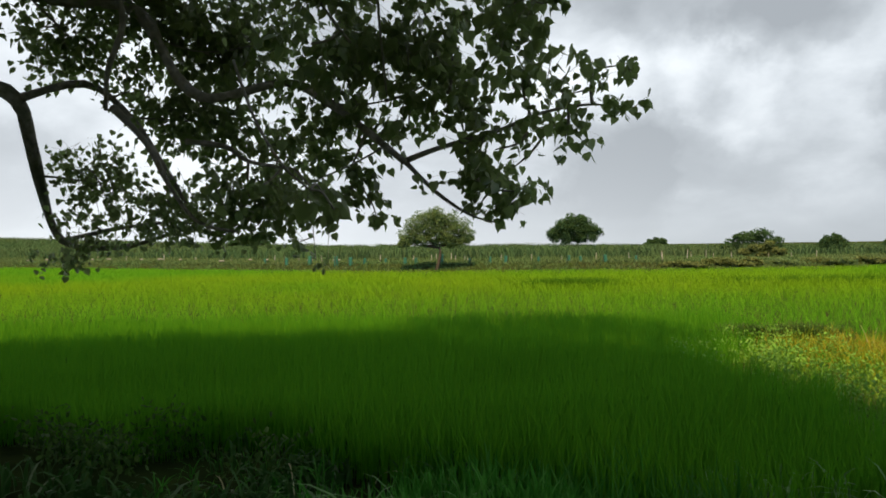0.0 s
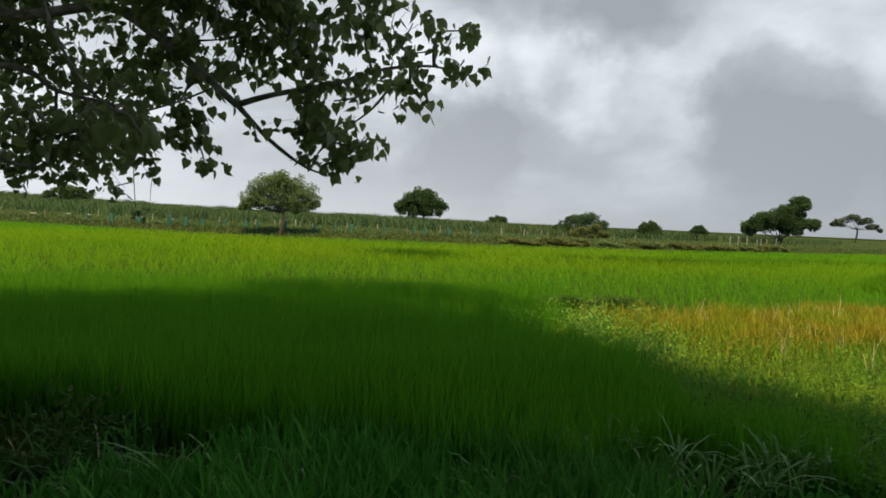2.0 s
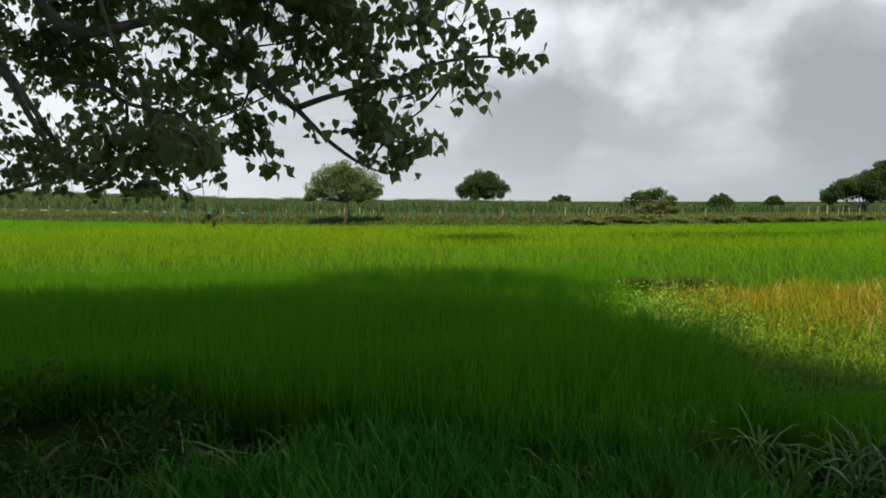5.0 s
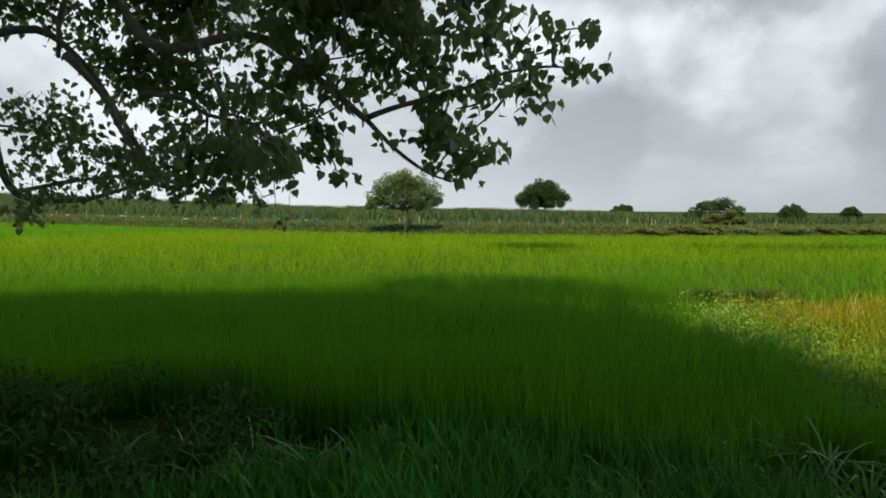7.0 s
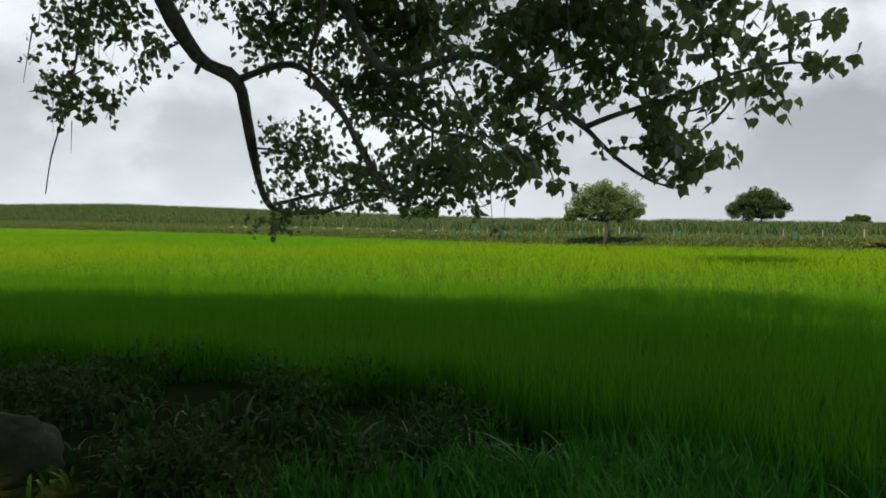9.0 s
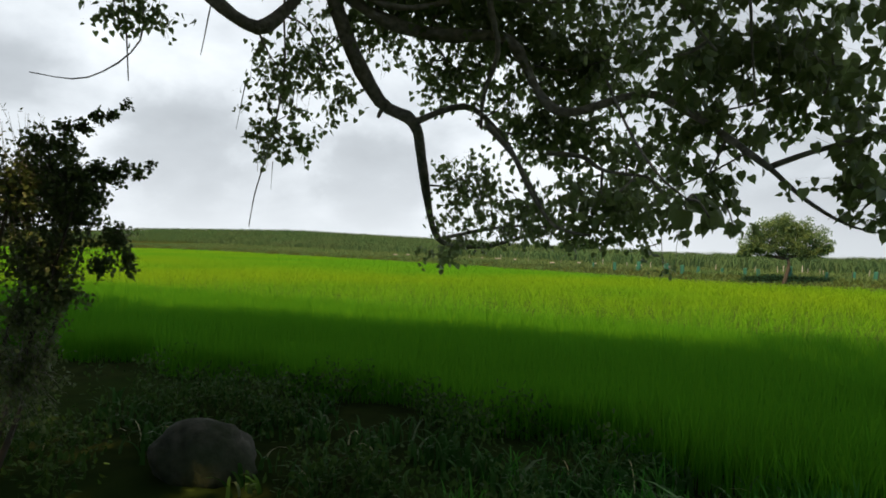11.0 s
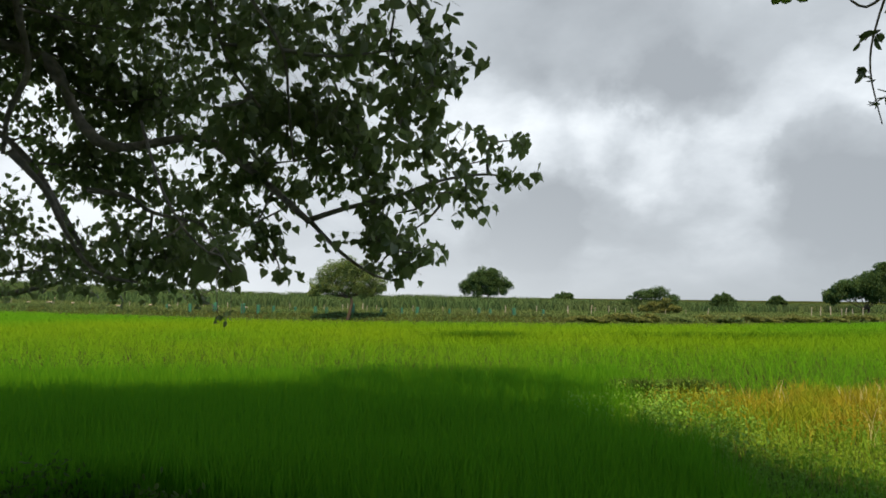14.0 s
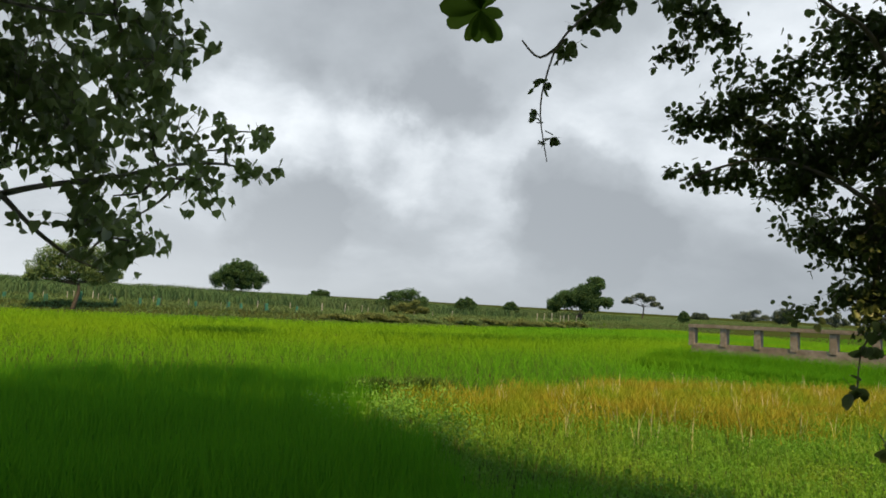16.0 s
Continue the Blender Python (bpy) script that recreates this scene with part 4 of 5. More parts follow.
# the high crown that shades the field edge
high = []
for cx, cy, cz, rx, ry, rz, count in (
        (-12, 3.8, 8.5, 5.0, 4.8, 1.5, 9500), (-7, 4.0, 9.0, 5.0, 5.0, 1.8, 11000), (-3.4, 4.0, 9.2, 4.6, 5.2, 1.6, 10500),
        (1.5, 2.2, 9.0, 3.75, 4.7, 1.5, 8000), (3.9, 0.6, 9.0, 1.9, 2.6, 1.2, 3600), (5.0, -0.8, 9.0, 1.8, 2.0, 1.2, 2000), (1.2, 8.3, 10.0, 3.5, 4.2, 0.9, 2300), (-0.8, -1.6, 9.0, 3.6, 2.6, 1.2, 3200), (-6, -3.5, 9.5, 6.0, 4.0, 2.0, 3000), (-9, -1, 11.5, 6, 5, 2.0, 3000)):
    high.append(leaves(in_ball(count, (cx, cy, cz), (rx, ry, rz)), 0.355, SMALL, 0.3))
tagged(link("crown", raw("crown", *joined(high)), M_FIG, fig), kind="stuff")
limb([(2.0, 4.0, 9.0), (2.2, 6.5, 9.8), (2.0, 9.5, 10.2)], 0.06, 0.02)


# ---- other trees ----
def lump(balls, centre, radii, count):
    balls.append((centre, radii, count))


def shoot_crown(owner, balls, size, outline, material, hang=0.2, name="foliage", twigs=True, per=11, stray=0.03):
    """Foliage in lumps; with twigs, the leaves are strung along them from each lump's heart."""
    chunk, strip = [], []
    for centre, radii, count in balls:
        if not twigs:
            chunk.append(leaves(in_ball(count, centre, radii, 0.35), size, outline, hang))
            continue
        c, radii = np.array(centre), np.array(radii)
        for k in range(max(1, count // 9)):
            a = in_ball(1, c, radii * 0.35)[0]
            b = in_ball(1, c, radii, 0.6)[0]
            m = (a + b) / 2 + rng.normal(0, 0.02, 3)
            u = np.linspace(0, 1, 4)[:, None]
            q = (1 - u) ** 2 * a + 2 * u * (1 - u) * m + u ** 2 * b
            taper = np.linspace(0.003, 0.0012, 4)[:, None]
            v = np.concatenate([q + np.array(o) * taper for o in ((1, 0, 0), (-0.5, 0.87, 0.3), (-0.5, -0.87, -0.3))])
            idx = [(e * 4 + i, e * 4 + i + 1, f * 4 + i + 1, f * 4 + i) for e, f in ((0, 1), (1, 2), (2, 0)) for i in range(3)]
            strip.append((v, np.full(9, 4), np.array(idx).ravel()))
            w = rng.uniform(0.05, 1.05, per)[:, None]
            chunk.append(leaves((1 - w) ** 2 * a + 2 * w * (1 - w) * m + w ** 2 * b + rng.normal(0, stray, (per, 3)) * 0.5, size, outline, hang))
    tagged(link(name, raw(name, *joined(chunk)), material, owner), kind="stuff")
    if strip:
        tagged(link("fine_twig", raw("fine_twig", *joined(strip)), M_BARK, owner), kind="stuff")


# feathery shrub on the bank
shrub = thing("shrub", (-5.70, 2.4, 0.1), "dark bushy shrub with fine feathery shoots on the bank", "shrub")
for k in range(5):
    a = k * 1.3
    part("stem", tube([(-5.70 + 0.1 * math.cos(a), 2.4 + 0.1 * math.sin(a), 0.0), (-5.60 + 0.3 * math.cos(a), 2.6 + 0.3 * math.sin(a), 1.2), (-5.35 + 0.4 * math.cos(a), 2.75 + 0.4 * math.sin(a), 2.4)], 0.03, 0.008, 6, 0.2), M_FARBARK, shrub)
balls = []
lump(balls, (-5.20, 2.75, 2.64), (0.39, 0.39, 0.39), 1950)
lump(balls, (-5.14, 2.86, 2.39), (0.31, 0.28, 0.26), 1040)
lump(balls, (-5.34, 2.52, 2.49), (0.46, 0.59, 0.72), 2860)
lump(balls, (-5.18, 2.81, 2.13), (0.31, 0.27, 0.23), 585)
lump(balls, (-4.96, 3.12, 2.22), (0.23, 0.20, 0.16), 364)
lump(balls, (-4.90, 3.21, 2.02), (0.13, 0.14, 0.15), 156)
lump(balls, (-5.02, 3.04, 2.01), (0.21, 0.18, 0.15), 221)
lump(balls, (-5.20, 2.76, 1.91), (0.26, 0.18, 0.10), 169)
lump(balls, (-5.06, 2.98, 2.56), (0.21, 0.18, 0.16), 299)
lump(balls, (-5.13, 2.82, 2.87), (0.18, 0.18, 0.18), 208)
lump(balls, (-5.22, 2.66, 2.93), (0.16, 0.14, 0.12), 143)
lump(balls, (-5.10, 2.88, 2.72), (0.18, 0.18, 0.17), 221)
lump(balls, (-5.17, 2.74, 2.94), (0.15, 0.13, 0.11), 124)
lump(balls, (-5.06, 2.96, 2.68), (0.16, 0.16, 0.15), 189)
lump(balls, (-5.11, 2.81, 3.05), (0.13, 0.11, 0.10), 107)
lump(balls, (-5.01, 3.02, 2.75), (0.14, 0.13, 0.13), 159)
lump(balls, (-5.05, 2.89, 3.07), (0.11, 0.10, 0.08), 91)
lump(balls, (-4.96, 3.09, 2.72), (0.12, 0.11, 0.11), 130)
lump(balls, (-4.98, 2.96, 3.18), (0.09, 0.08, 0.07), 72)
lump(balls, (-4.90, 3.16, 2.79), (0.10, 0.09, 0.08), 98)
lump(balls, (-4.92, 3.04, 3.19), (0.07, 0.06, 0.05), 55)
lump(balls, (-4.85, 3.23, 2.75), (0.07, 0.07, 0.06), 68)
lump(balls, (-4.85, 3.11, 3.30), (0.05, 0.05, 0.04), 39)
lump(balls, (-4.79, 3.30, 2.82), (0.05, 0.04, 0.04), 39)
lump(balls, (-5.25, 2.69, 1.99), (0.41, 0.36, 0.31), 1170)
lump(balls, (-5.15, 2.82, 1.76), (0.28, 0.23, 0.18), 364)
lump(balls, (-5.27, 2.61, 1.61), (0.31, 0.31, 0.31), 780)
lump(balls, (-5.21, 2.60, 1.20), (0.28, 0.42, 0.57), 1040)
shoot_crown(shrub, balls, 0.042, SMALL, M_SHRUB, 0.0, per=12)

# round-leaved tree beside the path
side_tree = thing("roadside_tree", (4.6, 0.9, 0.5), "dark small-leaved tree with drooping leafy shoots beside the paddy", "tree")
part("trunk", tube([(4.6, 0.9, 0.3), (4.55, 0.95, 1.6), (4.52, 1.0, 2.6), (4.5, 1.1, 3.6), (4.4, 1.2, 5.0)], 0.17, 0.07, 10, 0.25), M_BARK, side_tree)
limb([(3.24, 1.13, 3.18), (2.99, 1.17, 3.47), (2.82, 1.20, 3.53), (2.61, 1.25, 3.63)], 0.013, 0.006, side_tree)
limb([(3.31, 1.20, 2.68), (3.10, 1.32, 2.88), (2.90, 1.57, 3.01), (2.69, 1.86, 2.92)], 0.014, 0.004, side_tree)
limb([(3.24, 1.26, 2.89), (3.27, 1.29, 2.60), (3.23, 1.27, 2.48), (3.19, 1.26, 2.37)], 0.025, 0.012, side_tree)
limb([(1.74, 1.20, 3.36), (1.57, 1.31, 3.17), (1.55, 1.38, 3.05), (1.56, 1.42, 2.93), (1.61, 1.44, 2.78)], 0.0045, 0.0018, side_tree)
limb([(1.57, 1.32, 3.15), (1.52, 1.38, 3.10), (1.46, 1.40, 3.15)], 0.006, 0.003, side_tree)
limb([(1.41, 1.32, 3.35), (1.36, 1.40, 3.28), (1.32, 1.45, 3.23)], 0.008, 0.005, side_tree)
limb([(2.28, 0.73, 2.32), (2.47, 0.90, 2.22), (2.46, 0.91, 2.09)], 0.003, 0.002, side_tree)
limb([(2.43, 0.76, 2.20), (2.41, 0.79, 2.09), (2.39, 0.77, 1.90)], 0.003, 0.002, side_tree)
side_lumps = []
lump(side_lumps, (1.74, 1.30, 3.30), (0.12, 0.17, 0.06), 100)
lump(side_lumps, (1.65, 1.34, 3.25), (0.07, 0.15, 0.05), 42)
lump(side_lumps, (1.56, 1.35, 3.12), (0.03, 0.14, 0.04), 20)
lump(side_lumps, (1.55, 1.43, 2.93), (0.02, 0.13, 0.03), 5)
lump(side_lumps, (1.54, 1.40, 3.02), (0.03, 0.14, 0.05), 17)
lump(side_lumps, (1.59, 1.43, 2.85), (0.03, 0.14, 0.05), 6)
lump(side_lumps, (2.41, 1.57, 3.54), (0.19, 0.21, 0.16), 175)
lump(side_lumps, (2.43, 1.64, 3.39), (0.11, 0.17, 0.08), 62)
lump(side_lumps, (2.52, 1.49, 3.46), (0.11, 0.18, 0.13), 75)
lump(side_lumps, (2.77, 1.81, 3.22), (0.13, 0.18, 0.12), 75)
lump(side_lumps, (2.73, 1.86, 3.21), (0.09, 0.16, 0.08), 62)
lump(side_lumps, (2.68, 1.90, 3.26), (0.03, 0.14, 0.04), 17)
lump(side_lumps, (2.71, 1.96, 2.99), (0.08, 0.15, 0.03), 25)
lump(side_lumps, (2.81, 1.66, 3.43), (0.12, 0.17, 0.07), 50)
lump(side_lumps, (2.89, 1.63, 3.31), (0.15, 0.19, 0.12), 112)
lump(side_lumps, (2.96, 1.54, 3.30), (0.15, 0.19, 0.12), 112)
lump(side_lumps, (2.84, 1.72, 3.24), (0.15, 0.20, 0.17), 162)
lump(side_lumps, (2.97, 1.60, 3.13), (0.23, 0.23, 0.20), 375)
lump(side_lumps, (3.09, 1.46, 3.03), (0.26, 0.24, 0.23), 525)
lump(side_lumps, (3.18, 1.29, 3.08), (0.23, 0.25, 0.29), 525)
lump(side_lumps, (2.82, 1.85, 2.95), (0.17, 0.18, 0.06), 75)
lump(side_lumps, (2.92, 1.74, 2.96), (0.15, 0.18, 0.09), 112)
lump(side_lumps, (3.06, 1.55, 2.91), (0.23, 0.21, 0.15), 275)
lump(side_lumps, (3.16, 1.47, 2.68), (0.23, 0.22, 0.17), 300)
lump(side_lumps, (3.25, 1.31, 2.65), (0.17, 0.23, 0.26), 412)
lump(side_lumps, (2.98, 1.45, 3.41), (0.15, 0.20, 0.17), 112)
lump(side_lumps, (3.08, 1.29, 3.39), (0.17, 0.23, 0.26), 287)
lump(side_lumps, (2.99, 1.31, 3.57), (0.17, 0.20, 0.15), 87)
lump(side_lumps, (3.07, 1.17, 3.56), (0.12, 0.19, 0.17), 187)
lump(side_lumps, (3.18, 1.21, 2.73), (0.13, 0.21, 0.23), 275)
lump(side_lumps, (3.21, 1.22, 2.45), (0.10, 0.19, 0.17), 212)
lump(side_lumps, (3.11, 1.16, 3.16), (0.11, 0.23, 0.34), 275)
lump(side_lumps, (3.23, 1.39, 2.43), (0.17, 0.19, 0.12), 137)
lump(side_lumps, (3.14, 1.54, 2.35), (0.17, 0.17, 0.04), 50)
lump(side_lumps, (3.18, 1.27, 2.33), (0.11, 0.18, 0.11), 112)
lump(side_lumps, (3.39, 1.16, 2.97), (0.24, 0.37, 0.75), 1125)
shoot_crown(side_tree, side_lumps[6:], 0.035, ROUNDISH, M_SHRUB, 0.35, per=14, stray=0.04)
shoot_crown(side_tree, side_lumps[:6], 0.038, ROUNDISH, M_SHRUB, 0.3, per=9, stray=0.022)
shoot_crown(side_tree, [((2.47, 0.90, 2.23), (0.05, 0.12, 0.06), 15), ((2.46, 0.92, 2.11), (0.03, 0.10, 0.03), 6), ((2.27, 0.75, 2.27), (0.03, 0.10, 0.05), 12), ((2.40, 0.79, 1.98), (0.05, 0.12, 0.10), 15)], 0.046, ROUNDISH, M_SHRUB, 0.4, per=8, stray=0.022)
ROSETTE = (1.30, 1.40, 3.21)


# a rosette of broad leaves at a twig's end
shape, sides = leaf_shape(OVAL, 0.10, 0.12)
oval_leaf = raw("leaf", shape, np.array([len(q) for q in sides]), np.array([c for q in sides for c in q]))
oval_leaf.materials.append(M_OVAL)
facing = Vector((0, 0, -1)).rotation_difference(Vector((-0.42, -0.58, -0.70))).to_matrix().to_4x4()
gr = np.random.default_rng(83)
for k in range(11):
    ob = new("leaf", oval_leaf)
    ob.parent, ob.matrix_parent_inverse = side_tree, side_tree.matrix_basis.inverted()
    turn = Euler((radians(gr.uniform(38, 82)), gr.uniform(-0.4, 0.4), k * 2.4 + gr.uniform(-0.35, 0.35))).to_matrix().to_4x4()
    ob.matrix_basis = Matrix.Translation(ROSETTE) @ facing @ turn @ Matrix.Diagonal((gr.uniform(0.75, 1.0), 1, 1, 1)) @ Matrix.Scale(gr.uniform(0.085, 0.14), 4)

# neighbouring tree whose crown meets the fig's
far_left = thing("roadside_tree", (-18.5, -1.5, 0.5), "broad dark green tree growing on the bank", "tree")
part("trunk", tube([(-18.5, -1.5, 0.2), (-18.4, -1.3, 2.5), (-18.0, -0.8, 5.0), (-17.6, 0, 7.0)], 0.4, 0.18, 10, 0.2), M_BARK, far_left)
shoot_crown(far_left, [((-19, 3.6, 8.0), (5.0, 5.0, 2.0), 6500), ((-24, 4.0, 8.0), (5.0, 5.0, 2.0), 6000), ((-18, -3, 9), (5, 4, 2), 1600)], 0.32, SMALL, M_FIG, 0.3, "crown", False)


# unseen trees added behind the path to block skylight and deepen the shade
for bx, by, tall in ((3.0, -6.5, 8.0), (-3.5, -7.5, 9.0), (9.5, -6.0, 8.0), (-11.5, -7.0, 9.0)):
    tr = thing("roadside_tree", (bx, by, 0.5), "unseen leafy tree added behind the path to block skylight", "tree", "trees along the path")
    part("trunk", tube([(bx, by, 0.2), (bx + 0.2, by, 2.0), (bx, by + 0.2, tall * 0.6)], 0.28, 0.14, 9, 0.2), M_BARK, tr)
    shoot_crown(tr, [((bx, by, tall * 0.45), (3.6, 1.8, tall * 0.33), 2600), ((bx, by + 0.5, tall * 0.85), (3.6, 2.6, tall * 0.25), 2600)], 0.46, SMALL, M_FIG, 0.3, "crown", False)


def far_tree(name, label, az, dist, base, wide, tall, material, lobes, seed, trunk=0.35, size=0.28, density=1.0):
    """A tree some way off: trunk, limbs and a lumpy crown of leaf clumps with gaps."""
    g = np.random.default_rng(seed)
    x, y = dist * math.sin(radians(az)), dist * math.cos(radians(az))
    t = thing(name, (x, y, base), label, "tree")
    split = base + tall * trunk
    part("trunk", tube([(x, y, min(base, float(height(x, y))) - 0.1), (x + 0.05 * wide, y, base + tall * trunk * 0.6), (x, y, split)], 0.016 * wide + 0.04, 0.012 * wide, 8, 0.2), M_FARBARK, t)
    across = Vector((math.cos(radians(az)), -math.sin(radians(az)), 0))
    balls = []
    for u, v, r in lobes:                     # across the crown, up the tree, lobe size: shares of width and height
        c = Vector((x, y, base)) + across * (u * wide) + Vector((0, 0, v * tall))
        part("limb", tube([(x, y, split - 0.1 * tall), tuple((Vector((x, y, split)) + c) / 2 + Vector((0, 0, -0.04 * tall))), tuple(c)], 0.008 * wide, 0.003 * wide, 6, 0.2), M_FARBARK, t)
        rr = r * wide * 1.12
        vr = r * tall * 1.35
        for k in range(9):
            q = g.normal(0, 1, 3)
            q /= np.linalg.norm(q)
            balls.append((np.array(c) + q * np.array([rr, rr, vr]) * 0.58, (rr * 0.5, rr * 0.5, vr * 0.46), int(170 * density)))
    chunk = [leaves(in_ball(cn, c, r, 0.3), size * 0.66, SMALL, 0.0) for c, r, cn in balls]
    tagged(link("crown", raw("crown", *joined(chunk)), material, t), kind="stuff")
    return t


ROUND = [(-0.31, 0.48, 0.19), (0.31, 0.48, 0.19), (0.0, 0.80, 0.20), (-0.17, 0.70, 0.20), (0.18, 0.70, 0.20), (0.0, 0.50, 0.24), (-0.15, 0.40, 0.2), (0.18, 0.40, 0.2)]
AIRY = [(-0.40, 0.40, 0.06), (-0.16, 0.50, 0.12), (0.16, 0.46, 0.11), (0.0, 0.76, 0.17), (0.02, 0.90, 0.12), (-0.14, 0.80, 0.15), (0.13, 0.74, 0.15), (-0.34, 0.58, 0.134), (-0.24, 0.74, 0.146), (-0.06, 0.88, 0.146), (0.14, 0.84, 0.146), (0.30, 0.70, 0.134), (0.36, 0.56, 0.110), (-0.12, 0.62, 0.146), (0.12, 0.62, 0.146), (0.26, 0.46, 0.10), (-0.30, 0.46, 0.10), (-0.38, 0.44, 0.07), (0.02, 0.52, 0.13), (0.40, 0.46, 0.07)]
LOW = [(-0.34, 0.42, 0.15), (-0.12, 0.60, 0.18), (0.10, 0.74, 0.18), (0.30, 0.45, 0.17), (0.0, 0.38, 0.22)]
TWIN = [(0.03, 0.72, 0.16), (-0.36, 0.42, 0.13), (-0.24, 0.52, 0.18), (-0.10, 0.64, 0.20), (0.10, 0.60, 0.19), (0.23, 0.90, 0.14), (0.18, 0.76, 0.14), (0.36, 0.52, 0.13), (0.02, 0.48, 0.17), (0.20, 0.46, 0.14)]
FLATTOP = [(-0.30, 0.70, 0.16), (-0.08, 0.86, 0.18), (0.14, 0.80, 0.16), (0.30, 0.58, 0.12), (-0.42, 0.62, 0.08), (0.46, 0.40, 0.05)]
far_tree("field_tree", "light green airy tree at the edge of the paddy", -0.6, 51.5, 0.65, 6.45, 4.5, M_PALE, AIRY, 1, 0.42, 0.19, 0.85)
DOME = [(-0.37, 0.44, 0.16), (0.37, 0.44, 0.16), (-0.22, 0.62, 0.19), (0.22, 0.62, 0.19), (0.0, 0.80, 0.19), (-0.12, 0.74, 0.18), (0.12, 0.72, 0.18), (0.0, 0.52, 0.22), (-0.17, 0.42, 0.17), (0.17, 0.42, 0.17)]
far_tree("round_tree", "round dense green tree rising behind the cane", 11.3, 95, 1.2, 7.4, 5.5, M_FAR, DOME, 2, 0.35, 0.34, 1.3)
far_tree("low_tree", "low broken-crowned tree above the far scrub", 25.2, 75, 0.7, 6.3, 3.2, M_FAR, LOW, 3, 0.3, 0.26)
far_tree("bushy_tree", "small bushy green tree on the far bank", 30.6, 80, 1.1, 2.9, 1.9, M_FAR, ROUND, 4, 0.3, 0.2, 0.8)
far_tree("twin_tree", "tall dark green tree with a two-lobed crown", 40.2, 90, 0.4, 8.6, 6.0, M_FAR, TWIN, 5, 0.25, 0.34, 2.0)
far_tree("flat_topped_tree", "thin flat-topped tree far across the fields", 45.2, 160, 2.0, 9.2, 4.6, M_DIM, FLATTOP, 6, 0.5, 0.42, 0.8)
far_tree("distant_tree", "low round tree just showing above the cane", 17.96, 130, 1.0, 4.8, 2.4, M_FAR, ROUND, 7, 0.3, 0.3)
far_tree("distant_tree", "dim clump of trees far across the fields", 53.3, 260, 0.8, 13.5, 5.2, M_DIM, LOW, 8, 0.2, 0.7, 0.6)
far_tree("distant_tree", "dim rounded tree far across the fields", 55.6, 220, 0.6, 6.8, 5.4, M_DIM, ROUND, 9, 0.25, 0.5, 0.6)
far_tree("distant_tree", "small dim tree far across the fields", 49.6, 240, 0.7, 6.4, 3.0, M_DIM, ROUND, 10, 0.2, 0.5, 0.6)
far_tree("distant_tree", "small dark tree beyond the railing", 48.5, 120, 0.8, 1.9, 2.2, M_FAR, ROUND, 11, 0.25, 0.25)
far_tree("distant_tree", "dim wide tree beyond the railing", 59.0, 230, 0.8, 8.2, 5.0, M_DIM, LOW, 12, 0.25, 0.6, 0.6)
far_tree("distant_tree", "low dark tree behind the cane", -16.4, 110, 2.2, 7.6, 2.7, M_FAR, LOW, 13, 0.2, 0.35)
far_tree("distant_tree", "small dark tree standing in the scrub", 34.4, 95, 1.0, 2.4, 1.9, M_FAR, ROUND, 14, 0.3, 0.22)
far_tree("hedge_bush", "dark spreading bush on the far bank", 24.3, 59, 0.3, 2.6, 0.6, M_SCRUB, [(-0.4, 0.4, 0.16), (-0.15, 0.5, 0.18), (0.12, 0.45, 0.18), (0.38, 0.4, 0.16)], 15, 0.2, 0.2)

gh = np.random.default_rng(31)
for k in range(15):
    az = 19.5 + k * 1.45 + gh.uniform(-0.5, 0.5)
    d = float(edge_y(49 * math.tan(radians(az)))) / math.cos(radians(az)) + gh.uniform(1.5, 3.5)
    pale_one = k in (5, 8, 12)
    far_tree("hedge_bush", "pale green low bush on the far bank" if pale_one else "dark low bush on the far bank", az, d, 0.35, gh.uniform(1.4, 3.4), gh.uniform(0.5, 1.1), M_PALE if pale_one else M_SCRUB, [(-0.4, 0.4, 0.17), (-0.12, 0.5, 0.2), (0.15, 0.45, 0.2), (0.38, 0.35, 0.16)], 40 + k, 0.2, 0.2, 0.5)
far_tree("hedge_bush", "olive-brown spreading bush below a taller tree", 25.9, 66, 0.6, 4.2, 1.9, M_SCRUB, LOW, 71, 0.2, 0.22, 0.8)

# ---- concrete railing beside the far road ----
railing = thing("railing", (24.6, 16.6, 1.0), "weathered grey-brown concrete railing with square posts", "railing")
A, B = Vector((23.71, 20.0, 1.02)), Vector((26.03, 11.34, 1.20))
run = B - A
turn_r = math.atan2(run.y, run.x)


def beam(name, a, b, wide, tall, material):
    """A squared concrete beam from a to b."""
    d = b - a
    bm = box(bmesh.new(), (0, 0, 0), (d.length, wide, tall), 0.012)
    bm.transform(Matrix.Translation((a + b) / 2) @ d.to_track_quat("X", "Z").to_matrix().to_4x4())
    part(name, bm, material, railing, smooth=False)


for k in range(8):
    q = A + run * (k / 6.5)
    part("post", box(bmesh.new(), q + Vector((0, 0, 0.40)), (0.26, 0.34, 0.78), 0.015, turn_r), M_CONC, railing, smooth=False)
beam("top_rail", A - run * 0.015 + Vector((0, 0, 0.86)), A + run * 1.09 + Vector((0, 0, 0.86)), 0.42, 0.15, M_CONC)
beam("retaining_wall", A + Vector((0, 0, -0.56)), A + run * 1.08 + Vector((0, 0, -0.56)), 0.30, 1.08, M_CONC)
beam("bottom_rail", A + Vector((0, 0, 0.05)), A + run * 1.08 + Vector((0, 0, 0.05)), 0.24, 0.14, M_CONC)

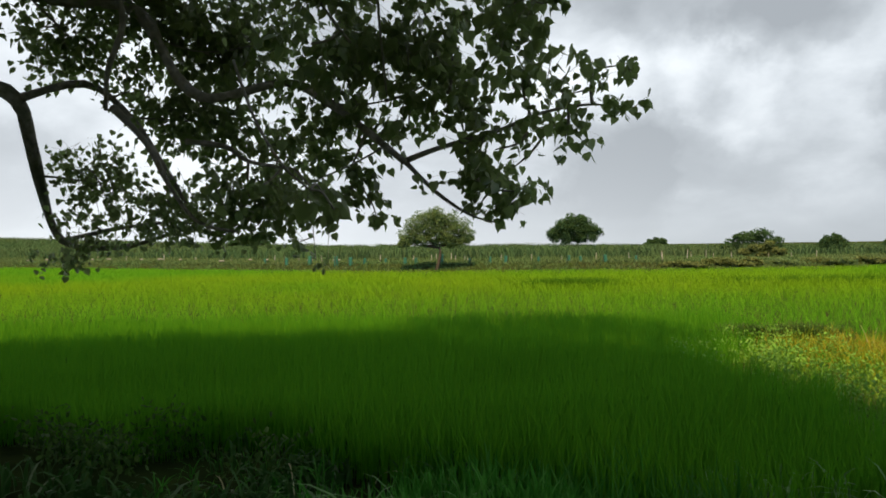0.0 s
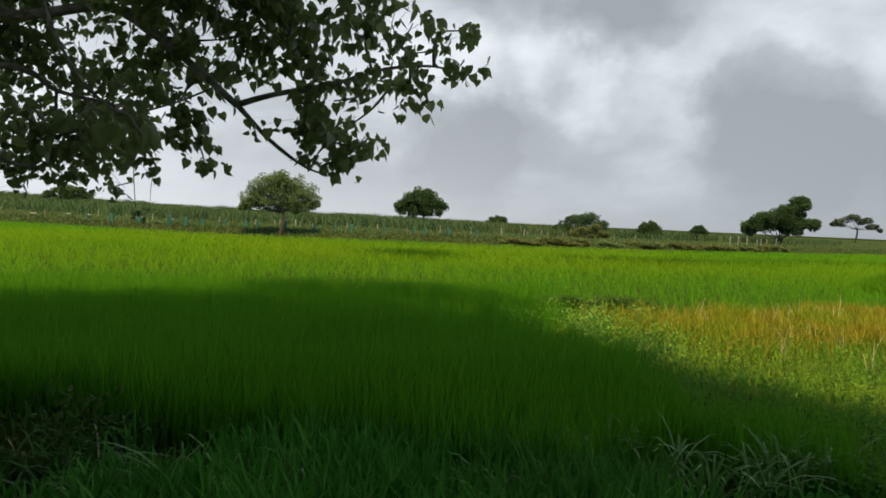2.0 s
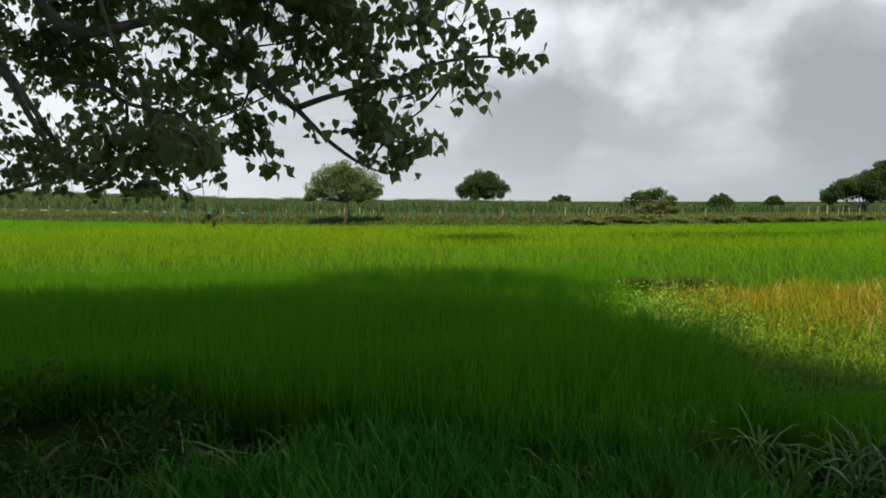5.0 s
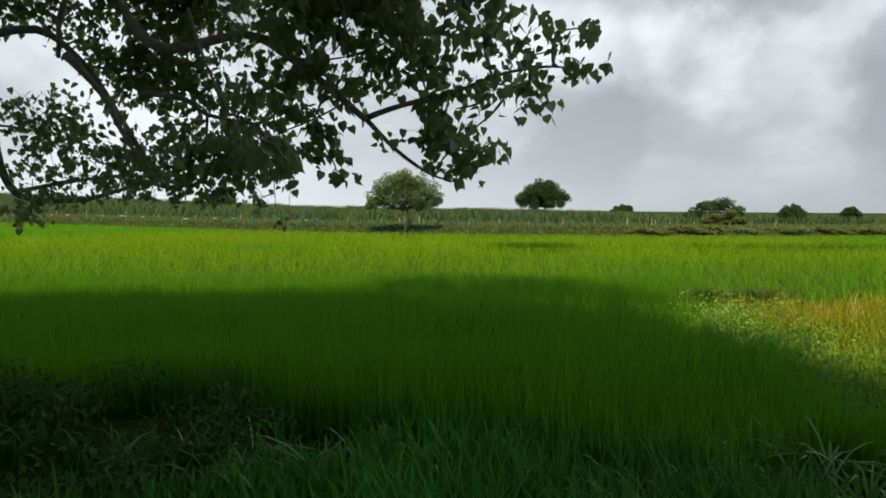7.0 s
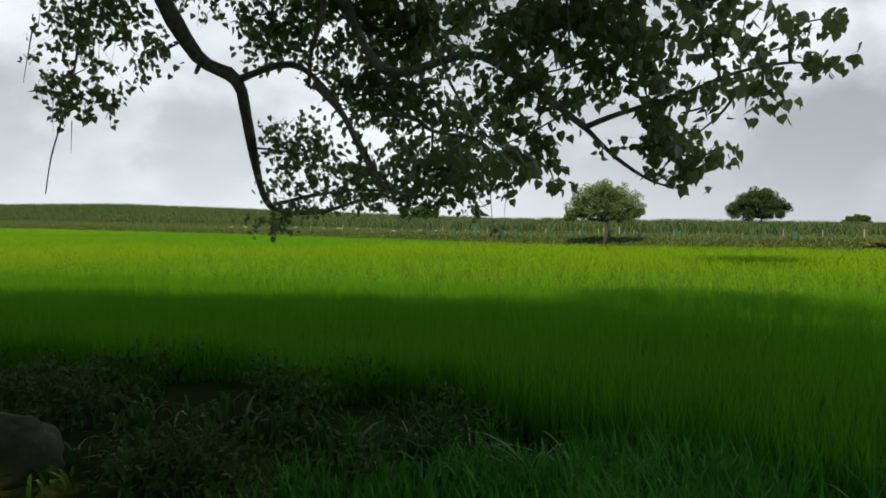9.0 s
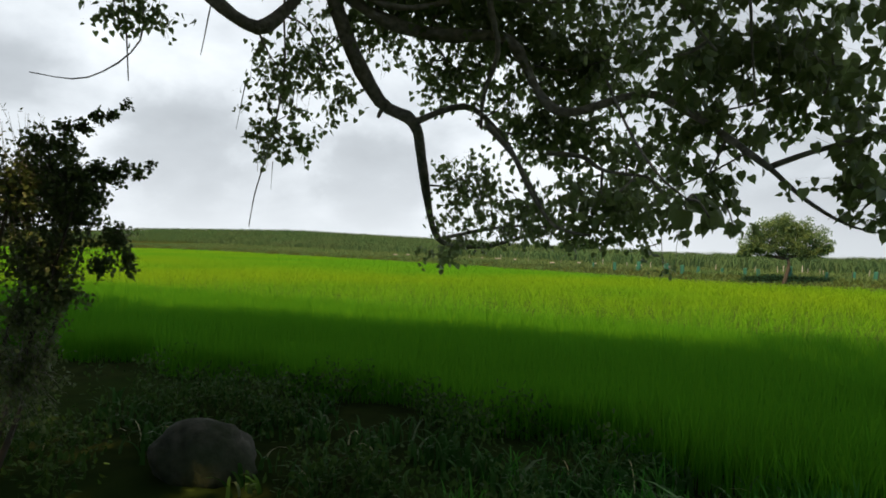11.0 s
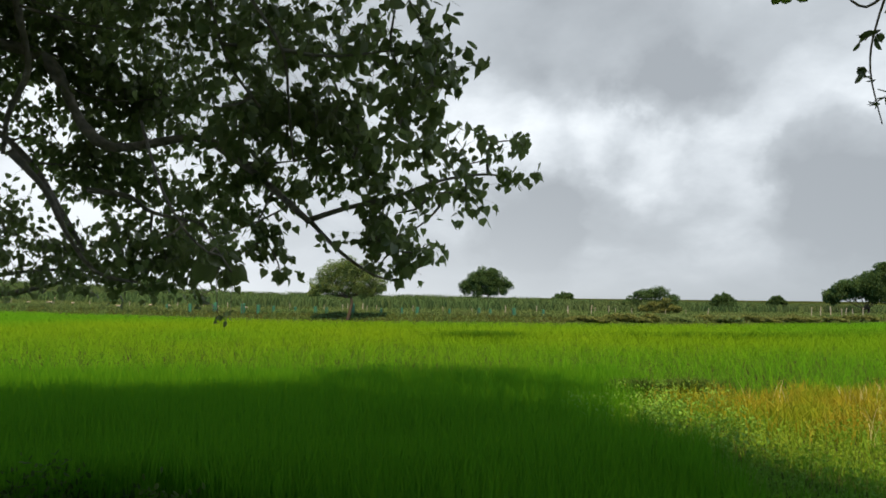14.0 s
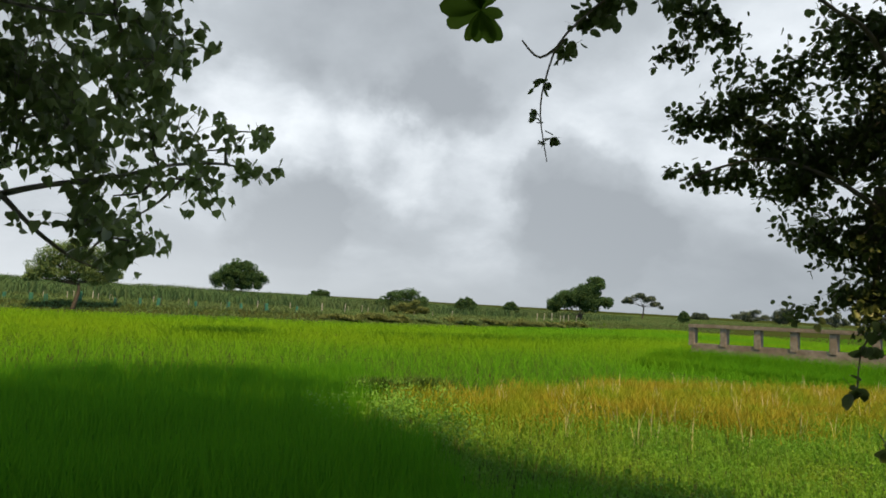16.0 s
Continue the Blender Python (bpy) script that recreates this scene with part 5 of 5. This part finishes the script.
# ---- stone on the bank ----
bm = bmesh.new()
bmesh.ops.create_icosphere(bm, subdivisions=4, radius=1.0)
for v in bm.verts:
    n = noise.fractal(v.co * 1.3, 1.0, 2.0, 5) * 0.16
    v.co = Vector((v.co.x * 0.52, v.co.y * 0.36, max(v.co.z, -0.3) * 0.40)) * (1 + n)
rock = part("boulder", bm, M_STONE)
tagged(rock, "weathered grey-brown stone half sunk in the bank grass", "stone")
rock.matrix_basis = pose(-5.0, 4.15, 0.12, 4, -5, 20)

# ---- young plants with posts and guards along the far bank ----
post_bm = tube([(0, 0, -0.2), (0.01, 0, 0.5), (0, 0, 1.05)], 0.045, 0.035, 7, 0.15)
post = part("stake", post_bm, M_WHITE)
tagged(post, "short whitewashed stake in the far bank", "stake", "stakes on the bank")
guard = thing("tree_guard", (0, 0, 0), "turquoise net guard round a young plant", "tree guard", "guards on the bank")
gb = tube([(0, 0, -0.1), (0, 0, 0.3), (0, 0, 0.75)], 0.20, 0.17, 10, 0.1)
part("net", gb, M_NET, guard)
part("stick", tube([(0.2, 0, -0.2), (0.2, 0, 0.5), (0.2, 0, 0.95)], 0.025, 0.02, 6), M_FARBARK, guard)
first = [True, True]


def place(ob, k, x, y, s):
    m = pose(x, y, float(height(x, y)), rng.uniform(-5, 5), rng.uniform(-5, 5), rng.uniform(0, 360)) @ Matrix.Scale(s, 4)
    if first[k]:
        first[k] = False
        ob.matrix_basis = m
    else:
        c = copy_thing(ob, m)
        c.scale = (s, s, s)


gp = np.random.default_rng(53)
x = -46.0
while x < 30:                                # stakes: a loose row up the slope, closer together towards the far end
    x += gp.uniform(1.5, 3.2) if x > -8 else gp.uniform(2.6, 6.0)
    place(post, 0, x, float(edge_y(x)) + 7.5 + gp.uniform(-0.8, 1.4), gp.uniform(0.4, 0.75))
for x in gp.uniform(-4, 27, 8):
    place(post, 0, x, float(edge_y(x)) + 10.5 + gp.uniform(-1.0, 1.0), gp.uniform(0.5, 0.7))
for k in range(7):
    place(post, 0, 43.0 + k * 1.1 + gp.uniform(-0.3, 0.3), float(edge_y(43.0 + k)) + 4.0, gp.uniform(0.7, 0.95))
x = -19.0
while x < 15:                                # guards: a row along the foot of the bank
    x += gp.uniform(0.9, 3.2)
    place(guard, 1, x, float(edge_y(x)) + 3.4 + gp.uniform(-0.7, 1.2), gp.uniform(0.55, 1.05))


# pale stones lying in a line on the far bank
gs = np.random.default_rng(41)
for k in range(13):
    bm = bmesh.new()
    bmesh.ops.create_icosphere(bm, subdivisions=2, radius=1.0)
    wide = gs.uniform(0.1, 0.38)
    for v in bm.verts:
        v.co = Vector((v.co.x * wide, v.co.y * 0.2, v.co.z * 0.075)) * (1 + 0.25 * noise.noise(v.co * 1.4 + Vector((k * 3.1, 0, 0))))
    x = -52 + k * 3.6 + gs.uniform(-1.8, 1.8)
    y = float(edge_y(x)) + gs.uniform(2.6, 5.5)
    stone = part("stone", bm, M_PALESTONE)
    tagged(stone, "pale low stone lying on the far bank", "stone", "stones on the far bank")
    stone.matrix_basis = pose(x, y, float(height(x, y)) + 0.34, 0, 0, gs.uniform(-12, 12))
